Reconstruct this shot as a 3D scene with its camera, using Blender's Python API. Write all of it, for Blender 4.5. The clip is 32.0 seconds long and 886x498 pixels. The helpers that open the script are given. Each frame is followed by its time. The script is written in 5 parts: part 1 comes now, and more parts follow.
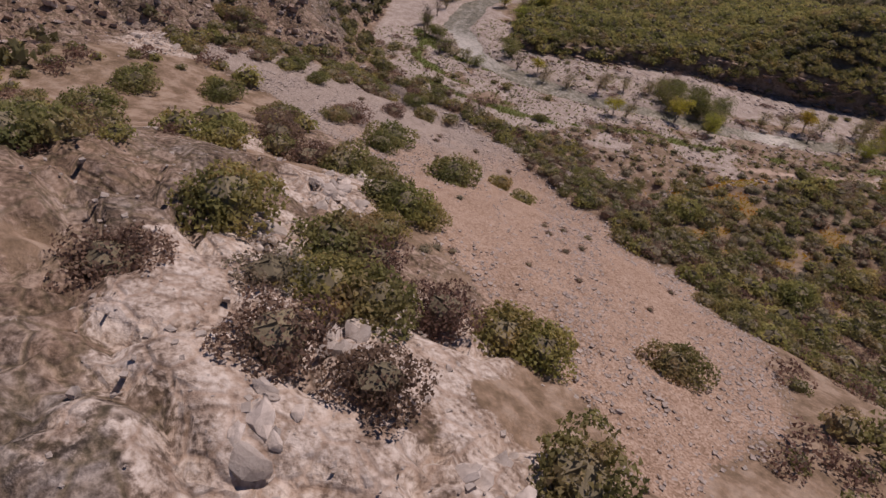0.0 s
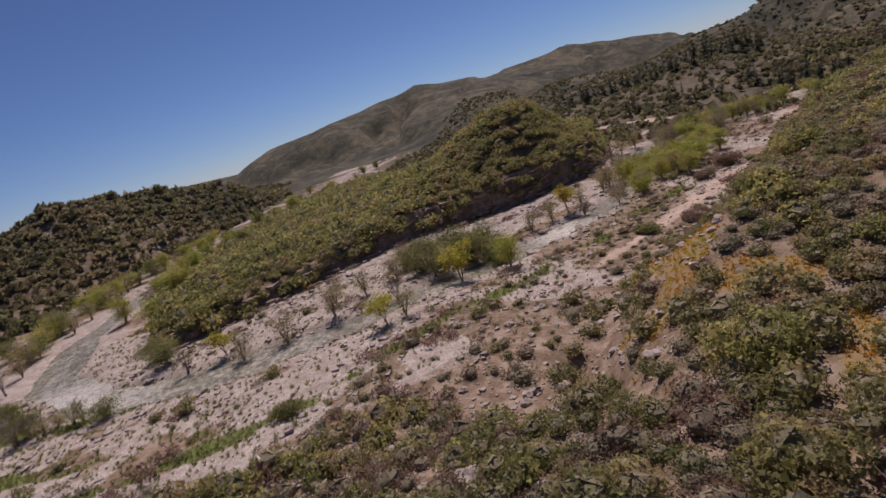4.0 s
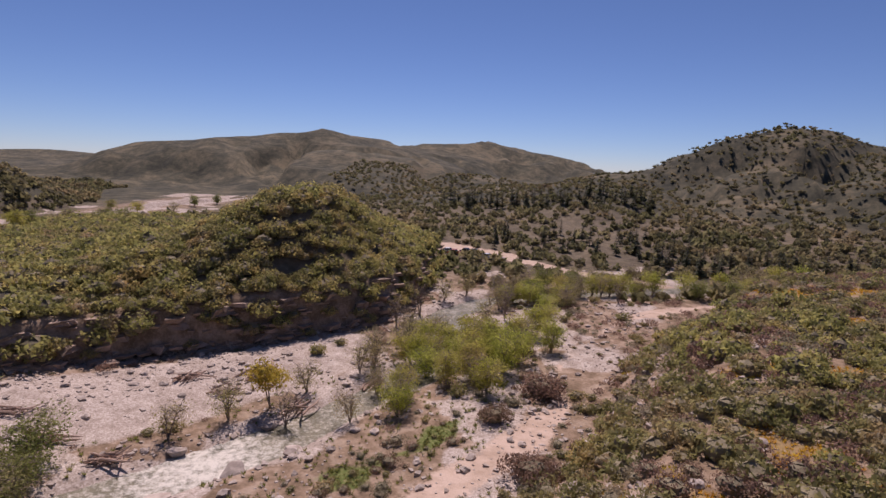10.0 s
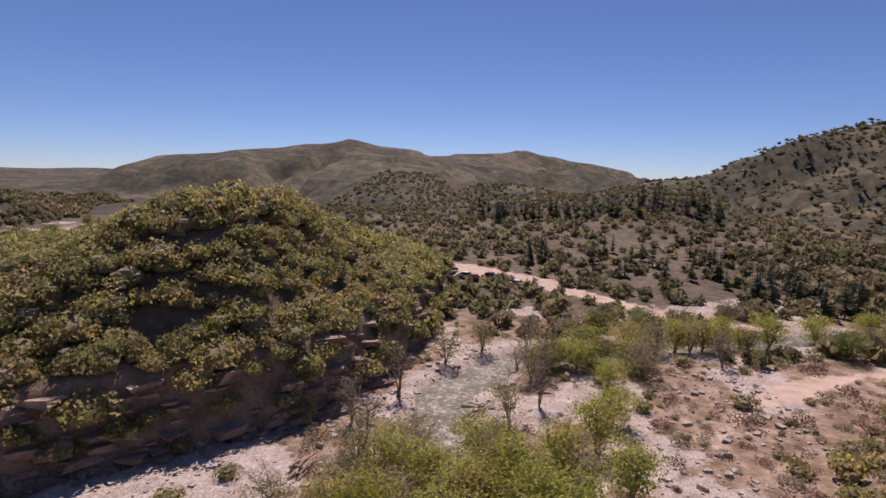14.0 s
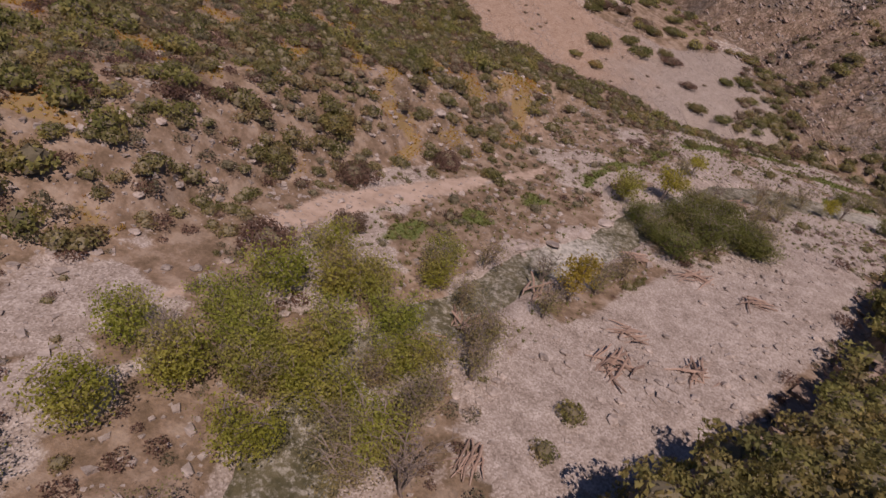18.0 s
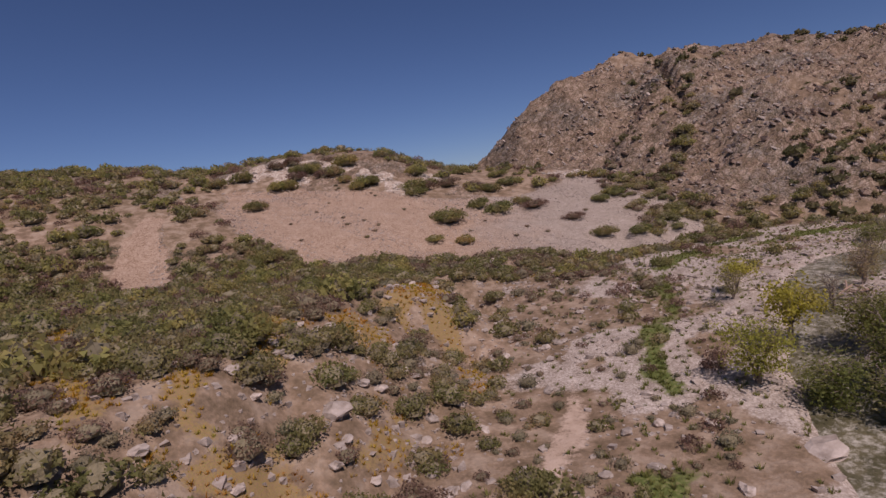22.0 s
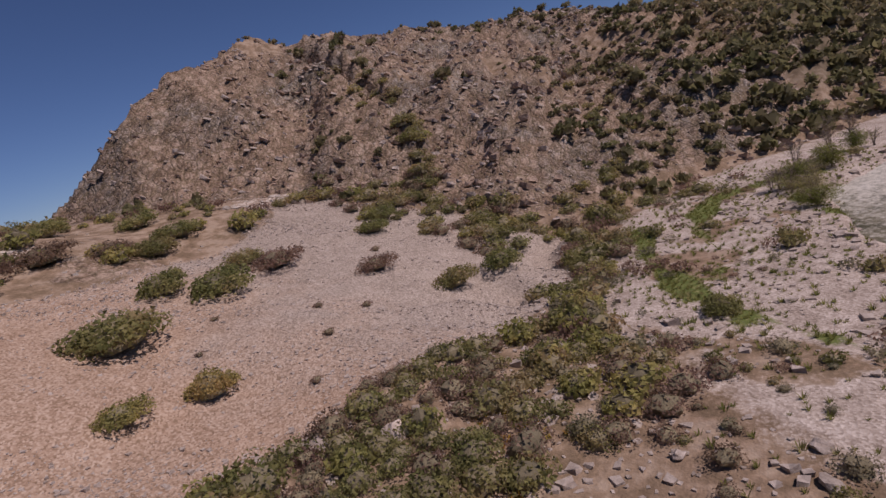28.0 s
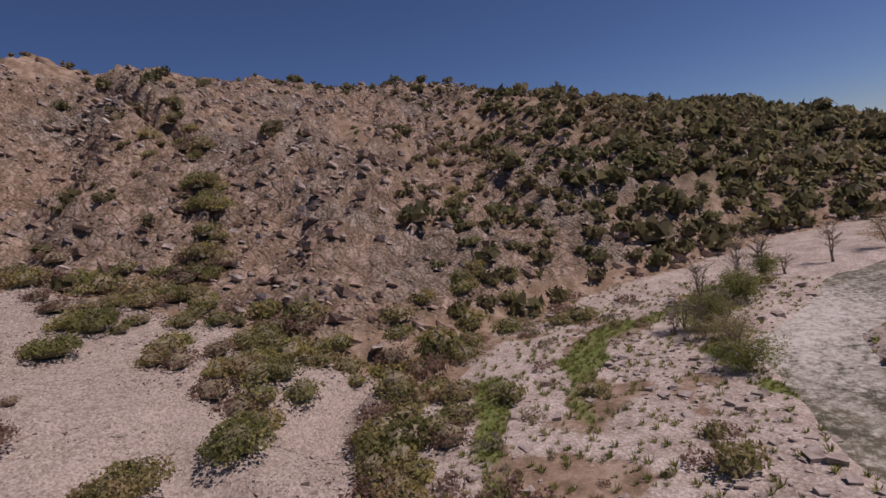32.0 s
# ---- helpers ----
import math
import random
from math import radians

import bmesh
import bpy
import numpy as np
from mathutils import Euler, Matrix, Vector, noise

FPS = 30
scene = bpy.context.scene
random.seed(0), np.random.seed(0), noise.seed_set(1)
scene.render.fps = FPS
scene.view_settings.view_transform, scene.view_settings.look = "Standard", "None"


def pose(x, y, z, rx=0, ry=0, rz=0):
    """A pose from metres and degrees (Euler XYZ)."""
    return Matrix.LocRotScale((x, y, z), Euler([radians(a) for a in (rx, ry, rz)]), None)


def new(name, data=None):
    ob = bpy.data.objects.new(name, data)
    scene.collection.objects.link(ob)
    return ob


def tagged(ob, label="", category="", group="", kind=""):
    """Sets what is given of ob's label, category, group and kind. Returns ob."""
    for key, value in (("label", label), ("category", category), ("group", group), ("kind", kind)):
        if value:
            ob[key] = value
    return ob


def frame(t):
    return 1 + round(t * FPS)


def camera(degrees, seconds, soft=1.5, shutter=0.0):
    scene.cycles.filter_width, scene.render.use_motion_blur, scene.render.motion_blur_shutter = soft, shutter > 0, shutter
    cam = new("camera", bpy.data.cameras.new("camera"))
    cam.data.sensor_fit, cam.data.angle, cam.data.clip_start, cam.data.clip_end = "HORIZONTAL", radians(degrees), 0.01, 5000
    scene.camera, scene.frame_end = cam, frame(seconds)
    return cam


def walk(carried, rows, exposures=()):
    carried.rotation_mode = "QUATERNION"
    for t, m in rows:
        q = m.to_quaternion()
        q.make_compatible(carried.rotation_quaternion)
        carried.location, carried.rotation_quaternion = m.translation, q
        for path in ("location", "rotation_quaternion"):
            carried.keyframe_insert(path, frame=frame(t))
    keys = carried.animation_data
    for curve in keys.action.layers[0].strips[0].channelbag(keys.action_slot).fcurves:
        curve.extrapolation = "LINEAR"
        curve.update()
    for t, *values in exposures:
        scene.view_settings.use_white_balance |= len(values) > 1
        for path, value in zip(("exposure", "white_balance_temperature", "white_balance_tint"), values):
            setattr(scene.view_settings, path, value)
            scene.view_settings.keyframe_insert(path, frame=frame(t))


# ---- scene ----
cam = camera(77.3, 32.0, soft=1.5, shutter=0.08)
# seconds, place, yaw, pitch and roll in degrees
PATH = [
    (0, 30.19, -60.76, 49.03, 48.58, -37.90, 9.89),
    (0.5, 30.32, -57.06, 48.55, 56.42, -38.35, 13.35),
    (1, 25.53, -49.61, 44.12, 58.04, -37.19, 12.35),
    (1.5, 20.83, -43.91, 40.45, 57.83, -36.42, 11.00),
    (2, 15.20, -37.96, 36.17, 55.05, -35.18, 7.61),
    (2.5, 9.00, -33.34, 32.53, 47.58, -31.88, 3.05),
    (3, 2.01, -30.60, 29.09, 35.60, -25.87, -0.86),
    (3.5, -3.39, -25.34, 27.09, 26.42, -19.22, -7.99),
    (4, -7.44, -19.07, 25.24, 17.99, -13.35, -17.07),
    (4.5, -11.43, -14.24, 24.71, 6.59, -8.57, -23.25),
    (6.5, -0.13, -2.32, 26.88, -0.45, -4.94, -5.36),
    (7, 3.65, 4.87, 26.85, 3.51, -7.74, 0.18),
    (7.5, 5.89, 10.40, 26.98, 5.53, -8.50, 2.48),
    (8, 7.04, 15.17, 26.93, 5.64, -8.46, 2.64),
    (8.5, 8.02, 19.71, 27.01, 5.83, -8.43, 3.07),
    (9, 9.05, 24.38, 26.96, 6.54, -8.50, 3.81),
    (9.5, 9.28, 28.43, 27.01, 6.59, -8.53, 3.26),
    (10, 9.13, 32.17, 27.14, 6.22, -8.52, 1.84),
    (10.5, 8.82, 36.62, 27.08, 5.87, -8.66, 1.82),
    (11, 9.16, 41.26, 26.85, 5.91, -8.82, 1.65),
    (11.5, 9.64, 46.27, 26.39, 6.08, -9.75, 1.55),
    (12, 9.13, 52.36, 25.58, 6.40, -10.68, 2.32),
    (12.5, 9.01, 57.58, 25.19, 6.64, -9.11, 1.75),
    (13, 9.75, 62.06, 24.77, 7.58, -7.71, 0.49),
    (13.5, 9.48, 67.01, 24.42, 8.95, -7.31, 0.43),
    (15.5, 18.2, 91.6, 23.6, 34.27, -9.15, 14.27),
    (16, 26.0, 104.2, 28.6, 58.80, -16.81, 20.58),
    (16.5, 24.0, 121.0, 33.44, 88.06, -26.77, 20.73),
    (17, 14.3, 134.8, 34.23, 129.53, -33.52, 23.49),
    (17.5, -0.09, 140.96, 33.11, 165.69, -36.30, 16.89),
    (18, -4.90, 138.17, 31.68, 184.13, -30.69, 16.49),
    (18.5, -6.33, 134.05, 29.31, 191.40, -23.79, 13.76),
    (19, -3.74, 127.29, 25.28, 188.68, -19.84, 9.96),
    (19.5, -0.56, 120.36, 22.04, 184.78, -14.72, 5.99),
    (20, 2.15, 113.60, 19.68, 180.13, -9.44, 0.82),
    (20.5, 4.96, 106.89, 18.53, 174.28, -7.37, -4.80),
    (21, 6.16, 101.13, 18.16, 170.08, -6.23, -7.81),
    (21.5, 5.99, 95.96, 18.31, 169.55, -6.29, -7.78),
    (22, 5.59, 91.53, 18.84, 169.45, -6.32, -7.82),
    (22.5, 7.23, 88.71, 19.45, 168.46, -6.44, -6.86),
    (23, 4.97, 84.89, 20.11, 170.44, -8.02, -5.62),
    (23.5, 3.55, 82.08, 20.83, 171.13, -8.58, -4.79),
    (24, 3.42, 73.26, 19.40, 170.81, -8.01, -4.27),
    (24.5, 2.26, 67.80, 19.12, 170.73, -7.58, -4.16),
    (26.5, 7.39, 39.32, 20.55, 146.11, -8.66, -6.03),
    (27, 4.96, 34.83, 20.20, 140.22, -9.27, -9.66),
    (27.5, 2.82, 30.85, 20.43, 133.57, -10.52, -12.51),
    (28, 1.88, 26.97, 21.04, 125.74, -11.46, -15.51),
    (28.5, 0.32, 23.41, 21.60, 117.83, -12.05, -18.32),
    (29, -4.36, 20.92, 20.83, 111.24, -11.37, -20.34),
    (29.5, -7.56, 18.94, 20.81, 104.40, -10.74, -20.91),
    (30, -11.58, 17.85, 20.12, 99.41, -10.22, -19.26),
    (30.5, -14.71, 17.79, 19.99, 97.11, -10.30, -17.20),
    (31, -17.74, 18.93, 19.70, 99.33, -9.69, -14.74),
    (31.5, -21.63, 20.41, 19.23, 104.86, -8.07, -11.66),
    (32, -25.89, 22.64, 19.03, 113.17, -6.22, -9.20),
]


def flown(x, y, z, yaw, pitch, roll):
    return pose(x, y, z, 90, 0, yaw) @ pose(0, 0, 0, pitch) @ pose(0, 0, 0, 0, 0, roll)


walk(cam, [(t, flown(*p)) for t, *p in PATH], [(0, -0.12, 6500, 28.0), (1, -0.2, 6500, 29.0), (2, -0.4, 6500, 28.0), (3, -0.5, 6500, 28.0), (4, 0.05, 6300, 27.0), (7, 0.40, 6400, 31.5), (13.5, 0.51, 6400, 31.5),
     (16, 0.6, 6300, 26.0), (17, 0.45, 6400, 28.0), (18, -0.15, 6600, 30.0), (19, -0.3, 6600, 30.0), (21, -0.1, 6400, 30.0), (32, -0.1, 6300, 29.0)])

# ---- sky and sun ----
SUN_YAW, SUN_UP = 12.0, 55.0
world = bpy.data.worlds.new("sky")
world.use_nodes = True
wn = world.node_tree.nodes
sky = wn.new("ShaderNodeTexSky")
sky.sky_type, sky.sun_disc = "NISHITA", False
sky.sun_elevation, sky.sun_rotation = radians(SUN_UP), radians(360 - SUN_YAW)
sky.altitude, sky.air_density, sky.dust_density, sky.ozone_density = 1500, 0.85, 0.05, 8.0
wn["Background"].inputs["Strength"].default_value = 0.054
world.node_tree.links.new(sky.outputs[0], wn["Background"].inputs["Color"])
scene.world = world
sun_lamp = bpy.data.lights.new("sun", "SUN")
sun_lamp.energy, sun_lamp.angle, sun_lamp.color = 3.45, radians(0.53), (1.0, 0.92, 0.81)
sun = new("sun", sun_lamp)
sun.matrix_world = pose(0, 0, 100, 0, 0, SUN_YAW) @ pose(0, 0, 0, -(90 - SUN_UP))
scene.view_settings.exposure = 0.0

# ---- shapes of the land ----
RIVER = [(-152, 346), (-150, 250), (-146, 170), (-132, 110), (-112, 62), (-94, 40), (-76, 31), (-58, 33),
         (-42, 42), (-30, 56), (-21, 70), (-12, 82), (-4, 96), (3, 109), (1, 121), (-1, 131), (5, 143),
         (20, 152), (45, 163), (80, 173), (140, 192), (300, 240)]
BENCH_FOOT = [(-64, 6), (-45, 11), (-32, 16), (-20, 23), (-11, 40), (-2, 58), (8, 72), (17, 86), (25, 104),
              (33, 122), (48, 140), (75, 152), (130, 162), (300, 190)]
MASSIF_FOOT = [(0, -260), (-24, -110), (-38, -66), (-52, -48), (-61, -28), (-66, -6), (-76, 3), (-92, 11), (-104, 22), (-122, 36), (-142, 66),
               (-156, 110), (-166, 180), (-172, 235), (-180, 274), (-230, 340), (-420, 900)]
MASSIF_RIDGE = [(-42, -96, 22), (-50, -88, 31), (-58, -83, 40), (-72, -82, 48), (-96, -83, 53.5), (-120, -75, 52.5), (-142, -66, 50), (-160, -52, 48), (-174, -20, 43), (-206, 10, 36),
                (-228, 40, 29), (-236, 70, 21), (-232, 100, 12), (-226, 126, 23), (-222, 156, 34), (-218, 184, 31), (-208, 212, 27), (-198, 236, 23), (-190, 258, 7), (-230, 330, 5)]
MOUND = [(-9, 126), (-13, 117), (-22, 109), (-32, 100), (-43, 88), (-52, 74), (-63, 56), (-74, 45), (-88, 54),
         (-104, 76), (-122, 120), (-132, 180), (-110, 225), (-60, 232), (-22, 206), (-6, 178), (-6, 150)]
SCREE = [(30, -40), (29, -27), (22, -15), (12, -7.5), (10, -3.5), (5, -4), (-4, -2), (-14, -0.5), (-25, 1), (-41, 4.5), (-60, 4), (-67, -6), (-62, -30), (-60, -44), (-50, -38),
         (-40, -33), (-25, -31), (-14, -32), (-4, -36), (5, -38), (13, -40), (20, -39), (27, -43)]
SCREE_EAST = [(29, 6), (35, 4), (41, 0), (42, -12), (40, -22), (37, -20), (34, -9)]
MEADOW = [(-9, 16), (-4.5, 24), (-0.5, 33), (3.3, 38), (6.1, 43.5), (9, 46), (13.2, 47), (12, 50.5)]
BAR = [(-14, 118), (-7, 109), (-10, 100), (-16, 91), (-24, 80), (-38, 66), (-50, 58), (-56, 62), (-47, 80), (-32, 99), (-22, 108)]
TRAIL = [(-13, 46), (-9, 55), (-2, 64), (6, 76), (13, 85), (17, 95), (17, 105), (23, 117), (30, 130), (44, 144), (70, 158)]
GREEN = [(-66, 8), (-56, 10.5), (-50, 13), (-44, 17.3), (-38, 22.5), (-33.5, 28), (-29, 36.5), (-22, 45), (-18, 51), (-12, 62), (-4, 74), (2, 82), (8, 96)]
GREEN_WEST = [(-65, 27.5), (-71, 25.5), (-80, 24), (-92, 26.5), (-86, 23), (-77, 15), (-68, 14), (-60, 15.8), (-52, 18), (-46, 19.5)]
ROAD = [(-30, 226), (-21, 208), (8, 196), (28, 178), (46, 167), (62, 162), (110, 175)]
CHALK = [(-4, -44, 5), (-10, -37, 4), (3, -51, 5.5), (13.6, -51, 6), (18, -56, 7), (-56, -45, 7), (25, -50, 6), (8, -57, 5), (-20, -46, 4), (14, -45, 4)]
CLEARING = [(-24, 209), (-14, 199), (10, 193), (14, 198), (-6, 212), (-20, 216)]


def smooth(a, b, x):
    t = np.clip((x - a) / (b - a), 0, 1)
    return t * t * (3 - 2 * t)


def line_distance(line, x, y, height=False):
    """Distance to a polyline; with height, also the third coordinate at the nearest place."""
    best, level = np.full(np.shape(x), 1e9), np.zeros(np.shape(x))
    for p, q in zip(line, line[1:]):
        dx, dy = q[0] - p[0], q[1] - p[1]
        t = np.clip(((x - p[0]) * dx + (y - p[1]) * dy) / (dx * dx + dy * dy), 0, 1)
        d = np.hypot(x - p[0] - t * dx, y - p[1] - t * dy)
        if height:
            level = np.where(d < best, p[2] + t * (q[2] - p[2]), level)
        best = np.minimum(best, d)
    return (best, level) if height else best


def side(line, x, y):
    """Signed distance to a polyline, positive on its right-hand side."""
    best, sign = np.full(np.shape(x), 1e9), np.ones(np.shape(x))
    for p, q in zip(line, line[1:]):
        dx, dy = q[0] - p[0], q[1] - p[1]
        t = np.clip(((x - p[0]) * dx + (y - p[1]) * dy) / (dx * dx + dy * dy), 0, 1)
        d = np.hypot(x - p[0] - t * dx, y - p[1] - t * dy)
        s = np.where((x - p[0]) * dy - (y - p[1]) * dx > 0, 1.0, -1.0)
        sign = np.where(d < best - 1e-9, s, sign)
        best = np.minimum(best, d)
    return best * sign


def inside(ring, x, y):
    """Signed distance to a ring, positive inside."""
    odd = np.zeros(np.shape(x), bool)
    for (x0, y0), (x1, y1) in zip(ring, ring[1:] + ring[:1]):
        odd ^= ((y0 > y) != (y1 > y)) & (x < (x1 - x0) * (y - y0) / (y1 - y0 + 1e-12) + x0)
    d = line_distance(ring + ring[:1], x, y)
    return np.where(odd, d, -d)


TABLE = np.random.RandomState(7).rand(256, 256)


def value_noise(x, y, size):
    u, v = x / size + 1000.0, y / size + 1000.0
    i, j = np.floor(u).astype(int), np.floor(v).astype(int)
    a, b = u - i, v - j
    a, b = a * a * (3 - 2 * a), b * b * (3 - 2 * b)
    g = lambda m, n: TABLE[m & 255, n & 255]
    return (g(i, j) * (1 - a) + g(i + 1, j) * a) * (1 - b) + (g(i, j + 1) * (1 - a) + g(i + 1, j + 1) * a) * b - 0.5


def fractal(x, y, size, octaves=4, gain=0.5):
    total, amount = 0.0, 1.0
    for k in range(octaves):
        total = total + amount * value_noise(x + 37.3 * k, y - 91.7 * k, size)
        size, amount = size * 0.47, amount * gain
    return total


def bump_hill(x, y, cx, cy, rx, ry, turn, high):
    c, s = math.cos(radians(turn)), math.sin(radians(turn))
    u, v = ((x - cx) * c + (y - cy) * s) / rx, (-(x - cx) * s + (y - cy) * c) / ry
    return high * np.exp(-(u * u + v * v))


def river_level(x, y):
    """The river falls as it runs north-east round the mound."""
    return 2.9 * smooth(-8, -46, x + 0.5 * (y - 60))


def height(x, y):
    """The land's height, and the masks of what covers it."""
    x, y = np.asarray(x, float), np.asarray(y, float)
    wob = 3.0 * fractal(x, y, 14, 3)
    river = line_distance(RIVER, x + 0.6 * wob, y + 0.6 * wob)
    level_here = river_level(x, y)
    z = 0.25 + 0.022 * np.clip(river - 6, 0, 60) + 0.35 * fractal(x, y, 9, 4)
    # the bench and the hill east of the river
    d = side(BENCH_FOOT, x, y) + 1.2 * wob
    z = z + level_here * smooth(12, -1, d)
    top = 3.2 + 6.3 * smooth(-42, 2, x)
    bench = top * smooth(0, 15, d) + 0.05 * np.clip(d - 15, 0, 200) * smooth(5, 40, x + 0.3 * y)
    bench = bench + smooth(4, 25, d) * 0.9 * fractal(x, y, 22, 3)
    gully = np.abs(fractal(x + 50, y * 0.6, 26, 3))
    bench = bench - 2.2 * smooth(0, 6, d) * smooth(22, 9, d) * smooth(0.10, 0.0, gully)
    z = z + np.where(d > -4, bench, 0)
    # a shallow trough along the foot of the scree
    z = z - 3.4 * smooth(-15, 1, y) * smooth(46, 14, y) * smooth(-30, -10, x) * smooth(0, 12, d)
    # the south slope with its scree, up to the crest
    u = np.clip(4 - y + 0.5 * wob, 0, None)
    crest = 35.0 - 6 * smooth(-8, -34, x) - 6 * smooth(12, 46, x) + 2.5 * fractal(x, y, 30, 3)
    south = 0.15 * u + 0.0038 * u * u + 0.035 * (x + 17) * smooth(0, 12, u) + 0.05 * np.clip(x - 12, 0, 120) * smooth(0, 30, u)
    south = south - 2.6 * smooth(-29, -16, x) * smooth(0, 12, u) * smooth(62, 44, u) + 1.2 * smooth(-30, -44, x) * smooth(0, 8, u)
    room = np.maximum(crest - 8.5, 4)
    south = room * (1 - np.exp(-np.clip(south, 0, None) / room * 1.25)) * (1 - 0.7 * smooth(84, 190, u))
    floor = z
    z = z + south
    # the massif beyond the scree and the hills down the valley
    df = side(MASSIF_FOOT, x, y)
    df = np.where(df < 0, -df, 0.0) + 0.0
    ridge, level = line_distance(MASSIF_RIDGE, x, y, True)
    west = df > 0
    share = df / (df + ridge + 1e-6)
    climb = 0.6 + level * share ** 0.68
    slope = floor + south * smooth(46, 4, df)
    soft = 0.4 + 2.4 * smooth(0, 14, df)
    massif = soft * np.logaddexp(climb / soft, slope / soft)
    massif = massif + smooth(2, 14, df) * (3.6 * fractal(x, y, 20, 5, 0.55) + 1.2 * fractal(x, y * 1.2 + x * 0.5, 5, 3))
    massif = massif - 4 * smooth(14, 0, line_distance([(-80, 4), (-100, -4), (-122, -12), (-150, -26)], x, y)) * smooth(0, 25, df)
    massif = massif - 3 * smooth(8, 0, line_distance([(-66, -48), (-84, -62), (-104, -78)], x + 0.5 * wob, y)) * smooth(0, 20, df)
    # dipping beds that stand out as ledges
    bed = (massif + 0.42 * (x + 100) - 0.25 * y) / 3.4 + 0.5 * fractal(x, y, 11, 3)
    bed = bed - np.floor(bed)
    broad = (massif + 0.55 * (x + 100) - 0.35 * y) / 11.0 + 0.7 * fractal(x + 70, y, 26, 3)
    broad = broad - np.floor(broad)
    massif = massif + 2.2 * (smooth(0.30, 0.62, broad) - broad) * smooth(5, 16, df) * smooth(0.96, 0.72, share) * smooth(60, 0, y)
    massif = massif - 4.5 * smooth(3.2, 0, line_distance([(-90, -46), (-97, -60), (-104, -76)], x + 0.4 * wob, y)) * smooth(4, 16, df)
    massif = massif + 2.3 * (smooth(0.35, 0.65, bed) - bed) * smooth(4, 14, df) * smooth(0.98, 0.8, share) * smooth(80, 30, y)
    z = np.where(west, massif, z)
    # the wooded mound inside the river's bend
    m = inside(MOUND, x, y) + 0.5 * wob
    cliff = 2.5 + 4.0 * smooth(-70, -24, x)
    knoll = bump_hill(x, y, -26, 136, 24, 32, 15, 11.0) + bump_hill(x, y, -46, 140, 28, 36, 0, 2.2) + 1.2
    mound = cliff * smooth(0, 3.5, m) + knoll * smooth(1, 20, m) + smooth(2, 8, m) * 1.2 * fractal(x, y, 12, 4)
    z = z + np.where(m > -1, mound, 0) * smooth(-3, 0, m)
    # the far side of the valley
    north = smooth(185, 330, y + 0.15 * x) * 4
    z = z + north * smooth(-240, -120, x)
    away = np.hypot(x - 9, y - 24)
    hills = np.zeros_like(z)
    for line, reach, deep in FAR_RIDGES:
        fold = reach * 0.30
        off, level = line_distance(line, x + fold * fractal(x, y, reach * 0.55, 3), y + fold * fractal(x + 500, y, reach * 0.55, 3), True)
        share = np.clip(1 - off / reach, 0, 1)
        ravine = smooth(0.22, 0.0, np.abs(fractal(x + 0.4 * y, y - 0.2 * x, reach * 0.30, 3)))
        hills = np.maximum(hills, level * share ** 1.15 * (1 - deep * ravine * smooth(1.0, 0.55, share)))
    hills = hills + smooth(300, 700, away) * 2.0 * fractal(x, y, 110, 4)
    z = z + hills * smooth(150, 330, away)
    # the channel
    wide = 2.5 + 0.5 * smooth(-30, -60, x) + 1.5 * fractal(x, y, 30, 2)
    bed = smooth(wide + 2.2, wide - 1.2, river)
    z = z * (1 - bed) + bed * (level_here - 0.75 + 0.3 * fractal(x, y, 4, 2))
    inside_scree = np.maximum(inside(SCREE, x, y), inside(SCREE_EAST, x, y)) + 0.9 * wob + 2.2 * fractal(x, y, 6, 3)
    z = z + smooth(-1, 3, inside_scree) * 0.12 * fractal(x, y, 1.6, 2) - 0.25 * smooth(-2, 2, inside_scree)
    outcrop = np.exp(-((x - 16) ** 2 + (y + 56) ** 2) / 260) + np.exp(-((x + 8) ** 2 + (y + 45) ** 2) / 50) + np.exp(-((x + 2) ** 2 + (y + 62) ** 2) / 90)
    crag = np.abs(fractal(x + 3 * wob, y, 4.5, 4))
    z = z + (outcrop + 0.5 * smooth(4, 20, df)) * (1.3 * smooth(0.02, 0.25, crag) - 0.5)
